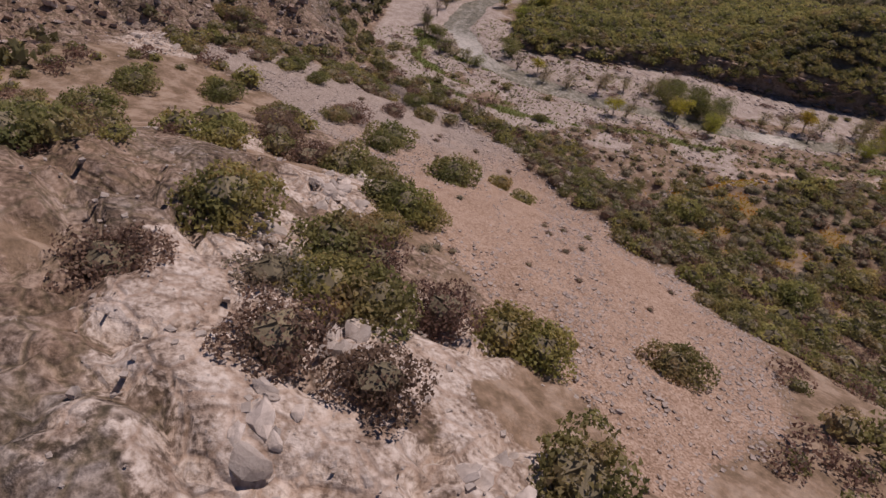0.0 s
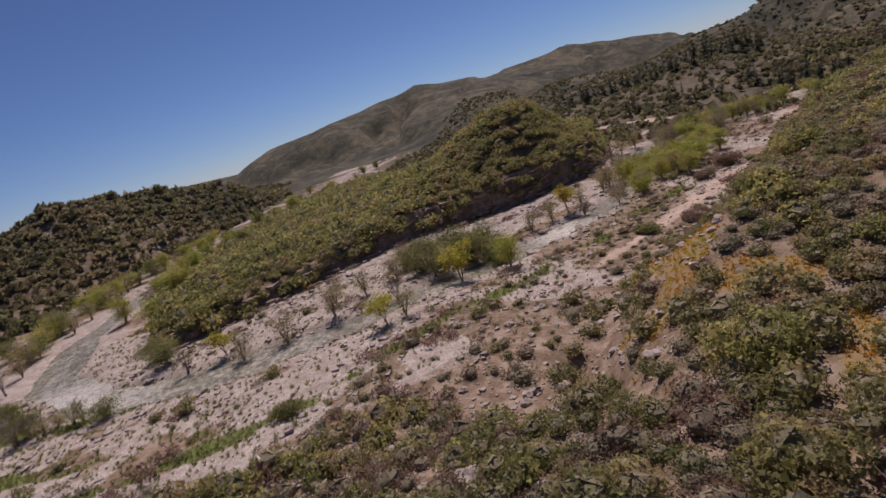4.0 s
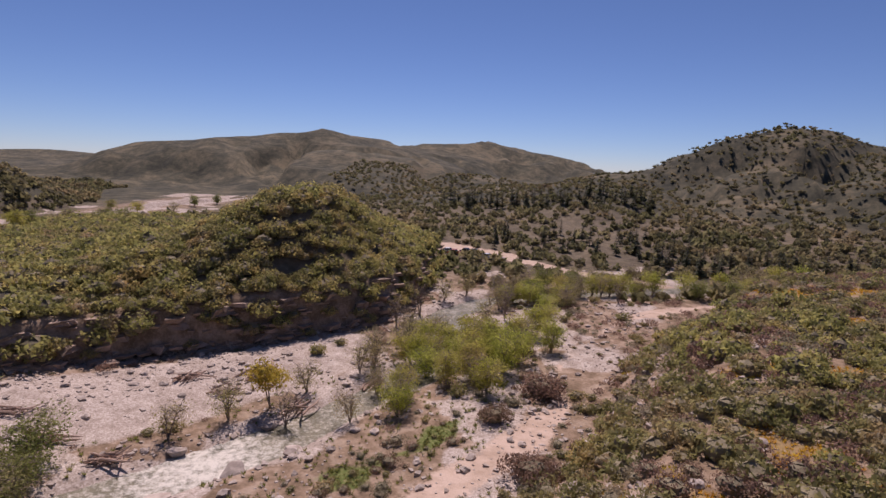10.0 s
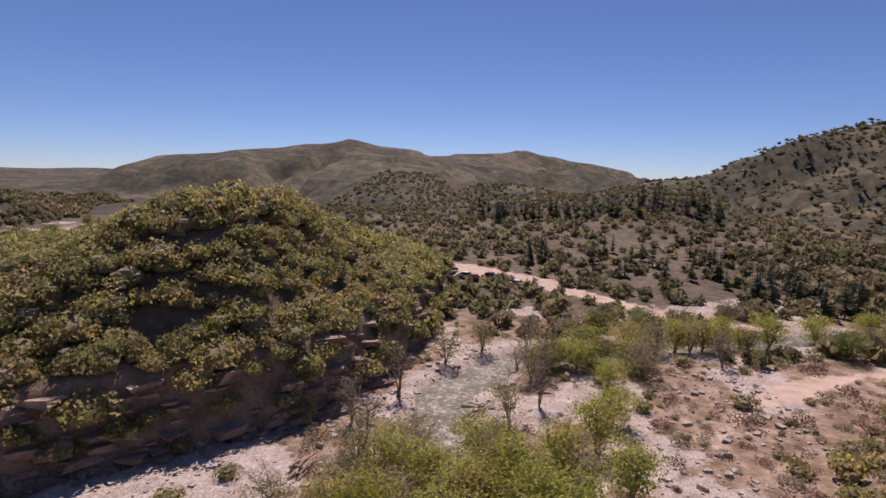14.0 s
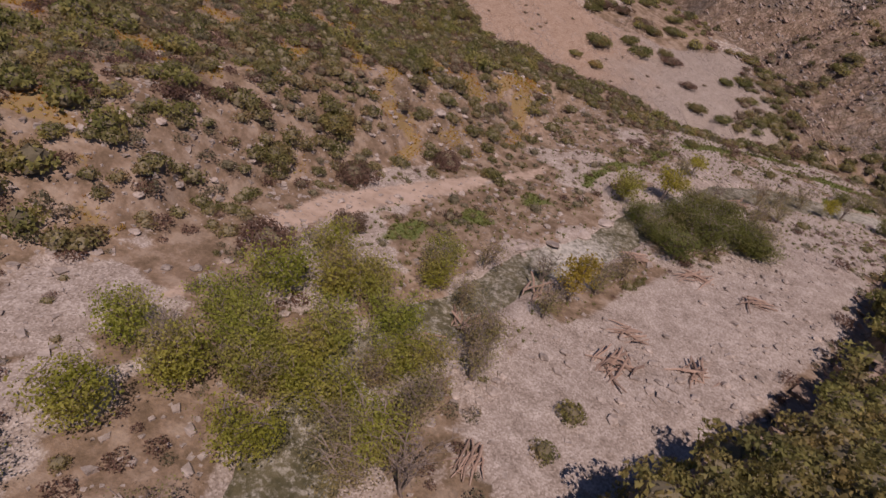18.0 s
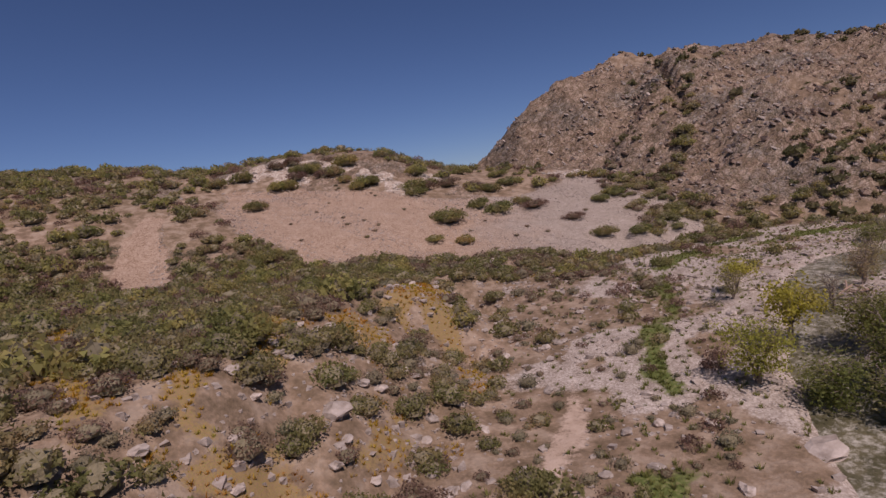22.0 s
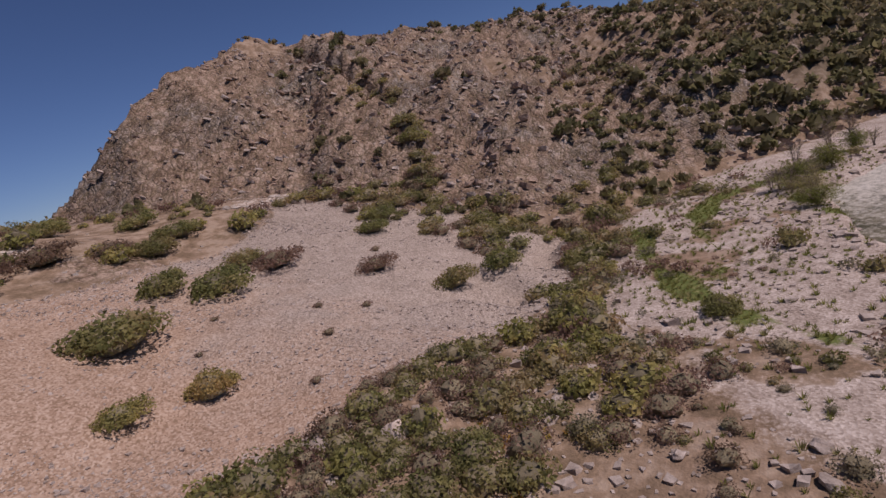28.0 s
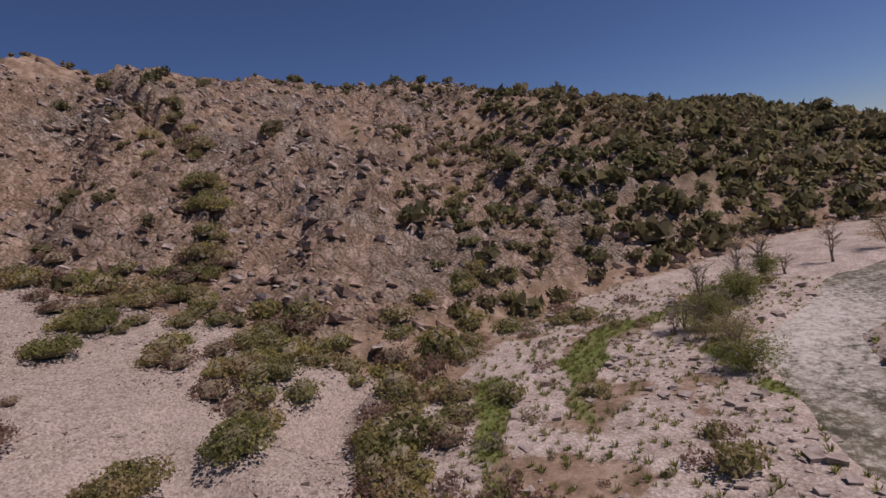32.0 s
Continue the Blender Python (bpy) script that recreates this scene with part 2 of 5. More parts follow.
    masks = {
        "scree": smooth(-0.7, 0.9, inside_scree),
        "gravel": np.clip(smooth(-1.5, 1.5, inside(BAR, x, y) + wob) + smooth(wide + 3 + 5 * smooth(-35, -60, x), wide + 0.5, river + 2.2 * wob)
                          + np.maximum(smooth(0.02, 0.22, fractal(x, y, 9, 4)) * smooth(30, 20, river), 0.95 * smooth(-0.36, -0.10, fractal(x, y, 8, 4)) * smooth(-26, -36, x) * (y < 62)) * (d < 2) * (m < 0) * (df <= 0), 0, 1),
        "rock": np.clip(np.where(west, smooth(1, 6, df) * smooth(-0.30, 0.15, fractal(x, y, 16, 4) + 0.35 * smooth(-105, -60, x) + 0.2 * smooth(30, -40, y) - 0.45 * smooth(20, 60, y)), 0)
                        + smooth(1.2, 0.2, m) * smooth(-1.0, 0.2, m)
                        + smooth(0.05, 0.3, fractal(x, y, 13, 4) + 0.12 + 0.35 * outcrop) * smooth(-28, -36, y + 0.5 * wob), 0, 1),
        "green": (0.85 - 0.6 * smooth(-34, -24, x) * smooth(0.08, -0.10, fractal(x + 31, y, 6, 3))) * np.clip(smooth(2.0, 0.2, np.minimum(line_distance(GREEN, x, y), line_distance(GREEN_WEST, x, y)) + 0.4 * wob + 2.6 * fractal(x, y, 4, 4)), 0, 1),
        "trail": 0.72 * smooth(1.9, 0.2, line_distance(TRAIL, x, y) + 1.6 * smooth(58, 48, y) + 0.8 * wob + 1.2 * fractal(x, y, 3, 2)) + smooth(-2, 1, inside(CLEARING, x, y) + 0.4 * wob) + smooth(3.0, 2.2, line_distance(ROAD, x, y)),
        "flower": 0.75 * np.maximum(smooth(0.20, 0.36, fractal(x + 9, y, 4.5, 4)), smooth(1.8, 0.7, line_distance(MEADOW, x, y) + 3.4 * fractal(x, y + 5, 4, 3))) * smooth(1, 5, d) * smooth(70, 30, d) * smooth(-30, -8, x) * (y > 9) * (inside_scree < -2),
    }
    chalk = np.zeros_like(z)
    for cx, cy, r in CHALK:
        chalk = np.maximum(chalk, np.exp(-((x - cx) ** 2 + (y - cy) ** 2) / (r * r)))
    masks["chalk"] = smooth(0.30, 0.62, chalk + 0.55 * fractal(x, y, 4, 4)) * (inside_scree < 0.5)
    masks["trail"] = np.clip(masks["trail"], 0, 1)
    masks["rock"] = masks["rock"] * smooth(330, 220, away)
    return z, masks, river, d, m, df, inside_scree


# crest lines of the hills round the valley: x, y and height, the width of the flank and how deep its ravines run
FAR_RIDGES = [
    ([(-434, 360, 4), (-385, 482, 5), (-357, 517, 10), (-332, 558, 35), (-314, 580, 49), (-260, 640, 61), (-204, 724, 58), (-168, 796, 47), (-113, 867, 50),
      (-49, 933, 62), (15, 975, 58), (75, 993, 40), (146, 1005, 20), (283, 976, 8)], 310, 0.62),
    ([(40, 440, 10), (58, 432, 17), (92, 447, 28), (117, 451, 38), (157, 450, 47), (200, 443, 58), (222, 433, 55), (240, 423, 46), (253, 403, 36), (296, 360, 30), (351, 256, 30)], 190, 0.58),
    ([(-1983, 1357, 38), (-1814, 1654, 32), (-1692, 1849, 30), (-1549, 1972, 38), (-1423, 2065, 24), (-1243, 2180, 10)], 700, 0.3),
    ([(260, -140, 34), (290, 60, 30), (380, 260, 34)], 150, 0.3),
    ([(430, 480, 30), (700, 700, 60), (900, 900, 60)], 300, 0.4),
]


# ---- materials ----
def material(name):
    m = bpy.data.materials.new(name)
    m.use_nodes = True
    return m, m.node_tree.nodes, m.node_tree.links, m.node_tree.nodes["Principled BSDF"]


def noise_node(n, l, scale, detail=4.0, rough=0.6, coords=None):
    k = n.new("ShaderNodeTexNoise")
    k.inputs["Scale"].default_value, k.inputs["Detail"].default_value, k.inputs["Roughness"].default_value = scale, detail, rough
    if coords is not None:
        l.new(coords, k.inputs["Vector"])
    return k.outputs["Fac"]


def ramp(n, l, fac, stops):
    r = n.new("ShaderNodeValToRGB")
    e = r.color_ramp.elements
    while len(e) < len(stops):
        e.new(0.5)
    for k, (at, c) in zip(e, stops):
        k.position, k.color = at, (*c, 1)
    l.new(fac, r.inputs[0])
    return r.outputs[0]


def mix(n, l, fac, a, b):
    k = n.new("ShaderNodeMix")
    k.data_type = "RGBA"
    if isinstance(fac, float):
        k.inputs[0].default_value = fac
    else:
        l.new(fac, k.inputs[0])
    l.new(a, k.inputs[6])
    l.new(b, k.inputs[7])
    return k.outputs[2]


def bump(n, l, shader, h, strength, distance):
    b = n.new("ShaderNodeBump")
    b.inputs["Strength"].default_value, b.inputs["Distance"].default_value = strength, distance
    l.new(h, b.inputs["Height"])
    l.new(b.outputs[0], shader.inputs["Normal"])


def maths(n, l, op, a, b):
    k = n.new("ShaderNodeMath")
    k.operation = op
    for i, v in enumerate((a, b)):
        if isinstance(v, (int, float)):
            k.inputs[i].default_value = v
        else:
            l.new(v, k.inputs[i])
    return k.outputs[0]


def ground_material():
    m, n, l, s = material("ground_cover")
    co = n.new("ShaderNodeTexCoord").outputs["Object"]
    big, mid, fine, grit = (noise_node(n, l, k, 5, 0.62, co) for k in (0.06, 0.5, 3.2, 14.0))
    cell = n.new("ShaderNodeTexVoronoi")
    cell.inputs["Scale"].default_value = 7.5
    l.new(co, cell.inputs["Vector"])

    def mask(name, spread=0.9):
        a = n.new("ShaderNodeAttribute")
        a.attribute_name = name
        k = maths(n, l, "ADD", a.outputs["Fac"], maths(n, l, "ADD", maths(n, l, "MULTIPLY", maths(n, l, "SUBTRACT", fine, 0.5), spread), maths(n, l, "MULTIPLY", maths(n, l, "SUBTRACT", mid, 0.5), 0.7)))
        r = n.new("ShaderNodeMapRange")
        r.inputs["From Min"].default_value, r.inputs["From Max"].default_value = 0.36, 0.62
        l.new(k, r.inputs["Value"])
        return r.outputs[0]

    soil = ramp(n, l, mid, [(0.38, (0.20, 0.135, 0.09)), (0.5, (0.34, 0.235, 0.165)), (0.62, (0.50, 0.38, 0.29))])
    litter = ramp(n, l, fine, [(0.38, (0.07, 0.06, 0.032)), (0.52, (0.15, 0.115, 0.065)), (0.66, (0.28, 0.205, 0.13))])
    base = mix(n, l, maths(n, l, "MULTIPLY", big, 0.8), soil, litter)
    wood_far = n.new("ShaderNodeAttribute")
    wood_far.attribute_name = "far"
    # brush tones; the coarse noise paints dark blotches for the far hills' shaded gullies
    brush = ramp(n, l, maths(n, l, "ADD", maths(n, l, "MULTIPLY", noise_node(n, l, 0.07, 10, 0.78, co), 0.6), maths(n, l, "MULTIPLY", noise_node(n, l, 0.012, 6, 0.7, co), 0.4)), [(0.41, (0.028, 0.030, 0.022)), (0.5, (0.074, 0.070, 0.046)), (0.59, (0.165, 0.136, 0.086))])
    base = mix(n, l, wood_far.outputs["Fac"], base, brush)
    scree = ramp(n, l, maths(n, l, "ADD", maths(n, l, "MULTIPLY", mid, 0.35), maths(n, l, "MULTIPLY", cell.outputs["Color"], 0.5)),
                 [(0.22, (0.22, 0.145, 0.095)), (0.42, (0.355, 0.245, 0.172)), (0.62, (0.48, 0.365, 0.28))])
    grey = ramp(n, l, maths(n, l, "ADD", maths(n, l, "MULTIPLY", mid, 0.35), maths(n, l, "MULTIPLY", cell.outputs["Color"], 0.5)),
                [(0.22, (0.21, 0.165, 0.13)), (0.42, (0.335, 0.275, 0.225)), (0.62, (0.46, 0.385, 0.325))])
    split_xyz = n.new("ShaderNodeSeparateXYZ")
    l.new(co, split_xyz.inputs[0])
    west = n.new("ShaderNodeMapRange")
    west.inputs["From Min"].default_value, west.inputs["From Max"].default_value = -16.0, -36.0
    l.new(maths(n, l, "ADD", split_xyz.outputs[0], maths(n, l, "MULTIPLY", maths(n, l, "SUBTRACT", noise_node(n, l, 0.12, 4, 0.6, co), 0.5), 40.0)), west.inputs["Value"])
    scree = mix(n, l, west.outputs[0], scree, grey)
    gravel = ramp(n, l, maths(n, l, "ADD", maths(n, l, "MULTIPLY", mid, 0.45), maths(n, l, "MULTIPLY", cell.outputs["Color"], 0.3)),
                  [(0.22, (0.24, 0.188, 0.148)), (0.40, (0.425, 0.353, 0.297)), (0.58, (0.64, 0.562, 0.497))])
    strata = n.new("ShaderNodeTexWave")
    strata.inputs["Scale"].default_value, strata.inputs["Distortion"].default_value = 0.40, 5.0
    strata.inputs["Detail"].default_value, strata.inputs["Detail Scale"].default_value = 4.0, 1.6
    turn = n.new("ShaderNodeMapping")
    turn.inputs["Rotation"].default_value = (radians(35), radians(50), radians(20))
    l.new(co, turn.inputs["Vector"])
    l.new(turn.outputs[0], strata.inputs["Vector"])
    rock = ramp(n, l, maths(n, l, "ADD", maths(n, l, "MULTIPLY", fine, 0.55), maths(n, l, "MULTIPLY", mid, 0.45)),
                [(0.40, (0.040, 0.030, 0.022)), (0.47, (0.14, 0.10, 0.075)), (0.53, (0.25, 0.19, 0.15)), (0.62, (0.42, 0.36, 0.31))])
    rock = mix(n, l, maths(n, l, "MULTIPLY", strata.outputs["Fac"], 0.3), rock, soil)
    tone = noise_node(n, l, 0.055, 6, 0.7, co)
    grey_rock = ramp(n, l, maths(n, l, "ADD", maths(n, l, "MULTIPLY", fine, 0.5), maths(n, l, "MULTIPLY", mid, 0.5)), [(0.42, (0.06, 0.05, 0.042)), (0.5, (0.165, 0.145, 0.128)), (0.6, (0.36, 0.325, 0.29))])
    tan_rock = ramp(n, l, maths(n, l, "ADD", maths(n, l, "MULTIPLY", fine, 0.6), maths(n, l, "MULTIPLY", mid, 0.4)), [(0.40, (0.09, 0.062, 0.042)), (0.5, (0.225, 0.155, 0.105)), (0.6, (0.42, 0.31, 0.23))])
    pick_tone = n.new("ShaderNodeMapRange")
    pick_tone.inputs["From Min"].default_value, pick_tone.inputs["From Max"].default_value = 0.38, 0.54
    l.new(tone, pick_tone.inputs["Value"])
    tan_rock = mix(n, l, maths(n, l, "MULTIPLY", strata.outputs["Fac"], 0.5), tan_rock, soil)
    grey_rock = mix(n, l, maths(n, l, "MULTIPLY", strata.outputs["Fac"], 0.4), grey_rock, litter)
    rock = mix(n, l, 0.75, rock, mix(n, l, pick_tone.outputs[0], grey_rock, tan_rock))
    crack = n.new("ShaderNodeTexVoronoi")
    crack.feature = "DISTANCE_TO_EDGE"
    crack.inputs["Scale"].default_value = 0.62
    l.new(turn.outputs[0], crack.inputs["Vector"])
    split = n.new("ShaderNodeMapRange")
    split.inputs["From Min"].default_value, split.inputs["From Max"].default_value = 0.02, 0.12
    split.inputs["To Min"].default_value, split.inputs["To Max"].default_value = 0.7, 0.0
    l.new(crack.outputs["Distance"], split.inputs["Value"])
    # shadow lines painted along the cracks, in the litter's dark tones
    rock = mix(n, l, maths(n, l, "MULTIPLY", split.outputs[0], maths(n, l, "MULTIPLY", mid, 1.5)), rock, litter)
    chalk = ramp(n, l, maths(n, l, "ADD", maths(n, l, "MULTIPLY", fine, 0.6), maths(n, l, "MULTIPLY", mid, 0.4)), [(0.38, (0.16, 0.115, 0.085)), (0.47, (0.42, 0.335, 0.265)), (0.6, (0.66, 0.58, 0.50))])
    chalk = mix(n, l, maths(n, l, "MULTIPLY", split.outputs[0], 0.8), chalk, soil)
    green = ramp(n, l, fine, [(0.3, (0.075, 0.095, 0.025)), (0.52, (0.13, 0.16, 0.045)), (0.72, (0.30, 0.25, 0.13))])
    trail = ramp(n, l, mid, [(0.3, (0.40, 0.29, 0.21)), (0.6, (0.55, 0.42, 0.33))])
    flower = ramp(n, l, grit, [(0.38, (0.26, 0.18, 0.11)), (0.5, (0.34, 0.22, 0.10)), (0.62, (0.24, 0.21, 0.07))])
    cover_of = {}
    for name, colour in (("rock", rock), ("chalk", chalk), ("gravel", gravel), ("scree", scree), ("trail", trail), ("flower", flower), ("green", green)):
        cover_of[name] = mask(name)
        base = mix(n, l, cover_of[name], base, colour)
    l.new(base, s.inputs["Base Color"])
    s.inputs["Roughness"].default_value, s.inputs["Specular IOR Level"].default_value = 0.95, 0.15
    rough = maths(n, l, "ADD", maths(n, l, "MULTIPLY", fine, 0.7), maths(n, l, "MULTIPLY", cell.outputs["Distance"], 0.3))
    bare = maths(n, l, "MAXIMUM", cover_of["rock"], cover_of["chalk"])
    rough = maths(n, l, "SUBTRACT", rough, maths(n, l, "MULTIPLY", maths(n, l, "MULTIPLY", split.outputs[0], bare), 2.4))
    rough = maths(n, l, "ADD", rough, maths(n, l, "MULTIPLY", maths(n, l, "MULTIPLY", grit, bare), 0.8))
    rough = maths(n, l, "ADD", rough, maths(n, l, "MULTIPLY", maths(n, l, "MULTIPLY", strata.outputs["Fac"], bare), 1.8))
    bump(n, l, s, maths(n, l, "ADD", rough, maths(n, l, "MULTIPLY", mid, 0.9)), 0.6, 0.13)
    return m


def leaf_material(name, dark, light, dry, far_scale=0.25):
    m, n, l, s = material(name)
    geo = n.new("ShaderNodeNewGeometry")
    co = geo.outputs["Position"]
    patch = noise_node(n, l, far_scale, 3, 0.6, co)
    tint = ramp(n, l, patch, [(0.36, dark), (0.52, light), (0.68, dry)])
    one = n.new("ShaderNodeObjectInfo")
    bright = n.new("ShaderNodeHueSaturation")
    r = n.new("ShaderNodeMapRange")
    r.inputs["To Min"].default_value, r.inputs["To Max"].default_value = 0.78, 1.3
    l.new(geo.outputs["Random Per Island"], r.inputs["Value"])
    l.new(r.outputs[0], bright.inputs["Value"])
    h = n.new("ShaderNodeMapRange")
    h.inputs["To Min"].default_value, h.inputs["To Max"].default_value = 0.485, 0.515
    l.new(one.outputs["Random"], h.inputs["Value"])
    l.new(h.outputs[0], bright.inputs["Hue"])
    l.new(tint, bright.inputs["Color"])
    l.new(bright.outputs[0], s.inputs["Base Color"])
    s.inputs["Roughness"].default_value, s.inputs["Specular IOR Level"].default_value = 0.7, 0.25
    thin = n.new("ShaderNodeBsdfTranslucent")
    l.new(bright.outputs[0], thin.inputs["Color"])
    both = n.new("ShaderNodeMixShader")
    both.inputs[0].default_value = 0.58
    l.new(s.outputs[0], both.inputs[1])
    l.new(thin.outputs[0], both.inputs[2])
    l.new(both.outputs[0], n["Material Output"].inputs["Surface"])
    return m


def plain_material(name, a, b, scale=2.0, rough=0.8, relief=0.02, metal=0.0):
    m, n, l, s = material(name)
    co = n.new("ShaderNodeTexCoord").outputs["Object"]
    k = noise_node(n, l, scale, 6, 0.65, co)
    info = n.new("ShaderNodeObjectInfo")
    v = n.new("ShaderNodeHueSaturation")
    r = n.new("ShaderNodeMapRange")
    r.inputs["To Min"].default_value, r.inputs["To Max"].default_value = 0.75, 1.25
    l.new(info.outputs["Random"], r.inputs["Value"])
    l.new(r.outputs[0], v.inputs["Value"])
    l.new(ramp(n, l, k, [(0.3, a), (0.7, b)]), v.inputs["Color"])
    l.new(v.outputs[0], s.inputs["Base Color"])
    s.inputs["Roughness"].default_value, s.inputs["Metallic"].default_value = rough, metal
    if relief:
        bump(n, l, s, noise_node(n, l, scale * 4, 5, 0.7, co), 0.7, relief)
    return m


def water_material():
    m, n, l, s = material("river_water")
    co = n.new("ShaderNodeTexCoord").outputs["Object"]
    swirl = noise_node(n, l, 0.5, 6, 0.7, co)
    ripple = noise_node(n, l, 1.7, 8, 0.8, co)
    foam = n.new("ShaderNodeAttribute")
    foam.attribute_name = "foam"
    k = maths(n, l, "ADD", maths(n, l, "MULTIPLY", foam.outputs["Fac"], 0.30), maths(n, l, "MULTIPLY", maths(n, l, "ADD", maths(n, l, "MULTIPLY", ripple, 0.8), maths(n, l, "MULTIPLY", swirl, 0.2)), 0.95))
    white = n.new("ShaderNodeMapRange")
    white.inputs["From Min"].default_value, white.inputs["From Max"].default_value = 0.63, 0.79
    l.new(k, white.inputs["Value"])
    deep = ramp(n, l, swirl, [(0.35, (0.075, 0.070, 0.036)), (0.6, (0.16, 0.14, 0.08))])
    pale = n.new("ShaderNodeRGB")
    pale.outputs[0].default_value = (0.62, 0.58, 0.50, 1)
    l.new(mix(n, l, white.outputs[0], deep, pale.outputs[0]), s.inputs["Base Color"])
    s.inputs["Roughness"].default_value, s.inputs["Specular IOR Level"].default_value = 0.4, 0.25
    bump(n, l, s, maths(n, l, "ADD", swirl, ripple), 0.5, 0.18)
    return m


GROUND = ground_material()
WATER = water_material()
LEAF = {
    "brush": leaf_material("brush_leaves", (0.190, 0.195, 0.071), (0.300, 0.275, 0.112), (0.400, 0.295, 0.162)),
    "oak": leaf_material("oak_leaves", (0.235, 0.232, 0.082), (0.370, 0.330, 0.120), (0.480, 0.365, 0.150)),
    "sage": leaf_material("sage_leaves", (0.220, 0.215, 0.135), (0.300, 0.270, 0.175), (0.340, 0.265, 0.185)),
    "dry": leaf_material("dry_twigs", (0.200, 0.130, 0.095), (0.270, 0.180, 0.130), (0.320, 0.230, 0.165)),
    "willow": leaf_material("willow_leaves", (0.330, 0.350, 0.060), (0.440, 0.430, 0.095), (0.460, 0.400, 0.150)),
    "yellow": leaf_material("yellow_leaves", (0.400, 0.350, 0.055), (0.480, 0.410, 0.070), (0.500, 0.410, 0.120)),
    "haze": leaf_material("bud_twigs", (0.310, 0.290, 0.110), (0.380, 0.335, 0.150), (0.400, 0.310, 0.200)),
    "pine": leaf_material("pine_needles", (0.060, 0.075, 0.040), (0.095, 0.110, 0.058), (0.140, 0.135, 0.075)),
    "grass": leaf_material("grass_blades", (0.170, 0.190, 0.050), (0.240, 0.250, 0.075), (0.340, 0.310, 0.140)),
    "bloom": leaf_material("flower_heads", (0.520, 0.270, 0.035), (0.560, 0.400, 0.040), (0.420, 0.400, 0.060)),
    # darker copy of the bush leaves, the hillside's shade put into the colour
    "hill": leaf_material("darkened_hill_leaves", (0.145, 0.138, 0.064), (0.215, 0.188, 0.096), (0.300, 0.230, 0.130), 0.05),
}
# the bushes' dark inside, put into the colour of added filler blobs
CORE = plain_material("inner_twigs", (0.150, 0.128, 0.074), (0.240, 0.200, 0.125), 3.0, 0.9, 0.05)
BARK = plain_material("grey_bark", (0.16, 0.125, 0.10), (0.33, 0.26, 0.21), 5.0, 0.9, 0.03)
DRIFT = plain_material("bleached_wood", (0.26, 0.165, 0.12), (0.48, 0.35, 0.27), 4.0, 0.85, 0.02)
STONE = plain_material("pale_stone", (0.25, 0.195, 0.155), (0.55, 0.47, 0.41), 1.7, 0.9, 0.06)
WHITE_STONE = plain_material("white_rock", (0.33, 0.27, 0.22), (0.60, 0.53, 0.46), 1.3, 0.9, 0.10)
DARK_STONE = plain_material("shaded_rock", (0.17, 0.12, 0.09), (0.42, 0.31, 0.235), 0.9, 0.95, 0.12)

# ---- the ground, one sheet to the horizon ----
def axis(low, high, step, far_low, far_high, grow=1.09):
    mid = list(np.arange(low, high + 1e-6, step))
    down, s, v = [], step, low
    while v > far_low:
        s *= grow
        v -= s
        down.append(v)
    up, s, v = [], step, high
    while v < far_high:
        s *= grow
        v += s
        up.append(v)
    return np.array(down[::-1] + mid + up)


def sheet(name, xs, ys, z, mat):
    nx, ny = len(xs), len(ys)
    gx, gy = np.meshgrid(xs, ys)
    co = np.stack([gx, gy, z], -1).reshape(-1, 3)
    i = np.arange(nx * ny).reshape(ny, nx)
    quads = np.stack([i[:-1, :-1], i[:-1, 1:], i[1:, 1:], i[1:, :-1]], -1).reshape(-1, 4)
    return mesh_from(name, co, quads, mat)


def mesh_from(name, co, faces, mat, smooth_shade=False):
    k = faces.shape[1]
    me = bpy.data.meshes.new(name)
    me.vertices.add(len(co))
    me.vertices.foreach_set("co", np.ascontiguousarray(co, np.float32).ravel())
    me.loops.add(faces.size)
    me.loops.foreach_set("vertex_index", np.ascontiguousarray(faces, np.int32).ravel())
    me.polygons.add(len(faces))
    me.polygons.foreach_set("loop_start", np.arange(0, faces.size, k, dtype=np.int32))
    me.polygons.foreach_set("use_smooth", np.full(len(faces), smooth_shade))
    me.update(calc_edges=True)
    me.materials.append(mat)
    return me


xs = axis(-130, 70, 0.9, -3800, 3000, 1.045)
ys = axis(-98, 170, 0.9, -1500, 4200, 1.045)
gx, gy = np.meshgrid(xs, ys)
gz, masks, river, d, m, df, scree = height(gx, gy)
ground_mesh = sheet("ground", xs, ys, gz, GROUND)
far_mask = np.clip(smooth(230, 420, np.hypot(gx + 20, gy - 40)) + 0.65 * smooth(-15, 45, gy) * smooth(4, 14, df) + 0.6 * smooth(3, 8, m) + 0.7 * smooth(150, 185, gy) * smooth(12, 20, river) * (masks["trail"] < 0.3), 0, 1)
for name, values in (*masks.items(), ("far", far_mask)):
    a = ground_mesh.attributes.new(name, "FLOAT", "POINT")
    a.data.foreach_set("value", np.ascontiguousarray(values, np.float32).ravel())
ground_mesh.polygons.foreach_set("use_smooth", np.ones(len(ground_mesh.polygons), bool))
ground = tagged(new("ground", ground_mesh), "dry canyon floor and hillsides with pale scree, gravel and brown soil", "ground", kind="structure")

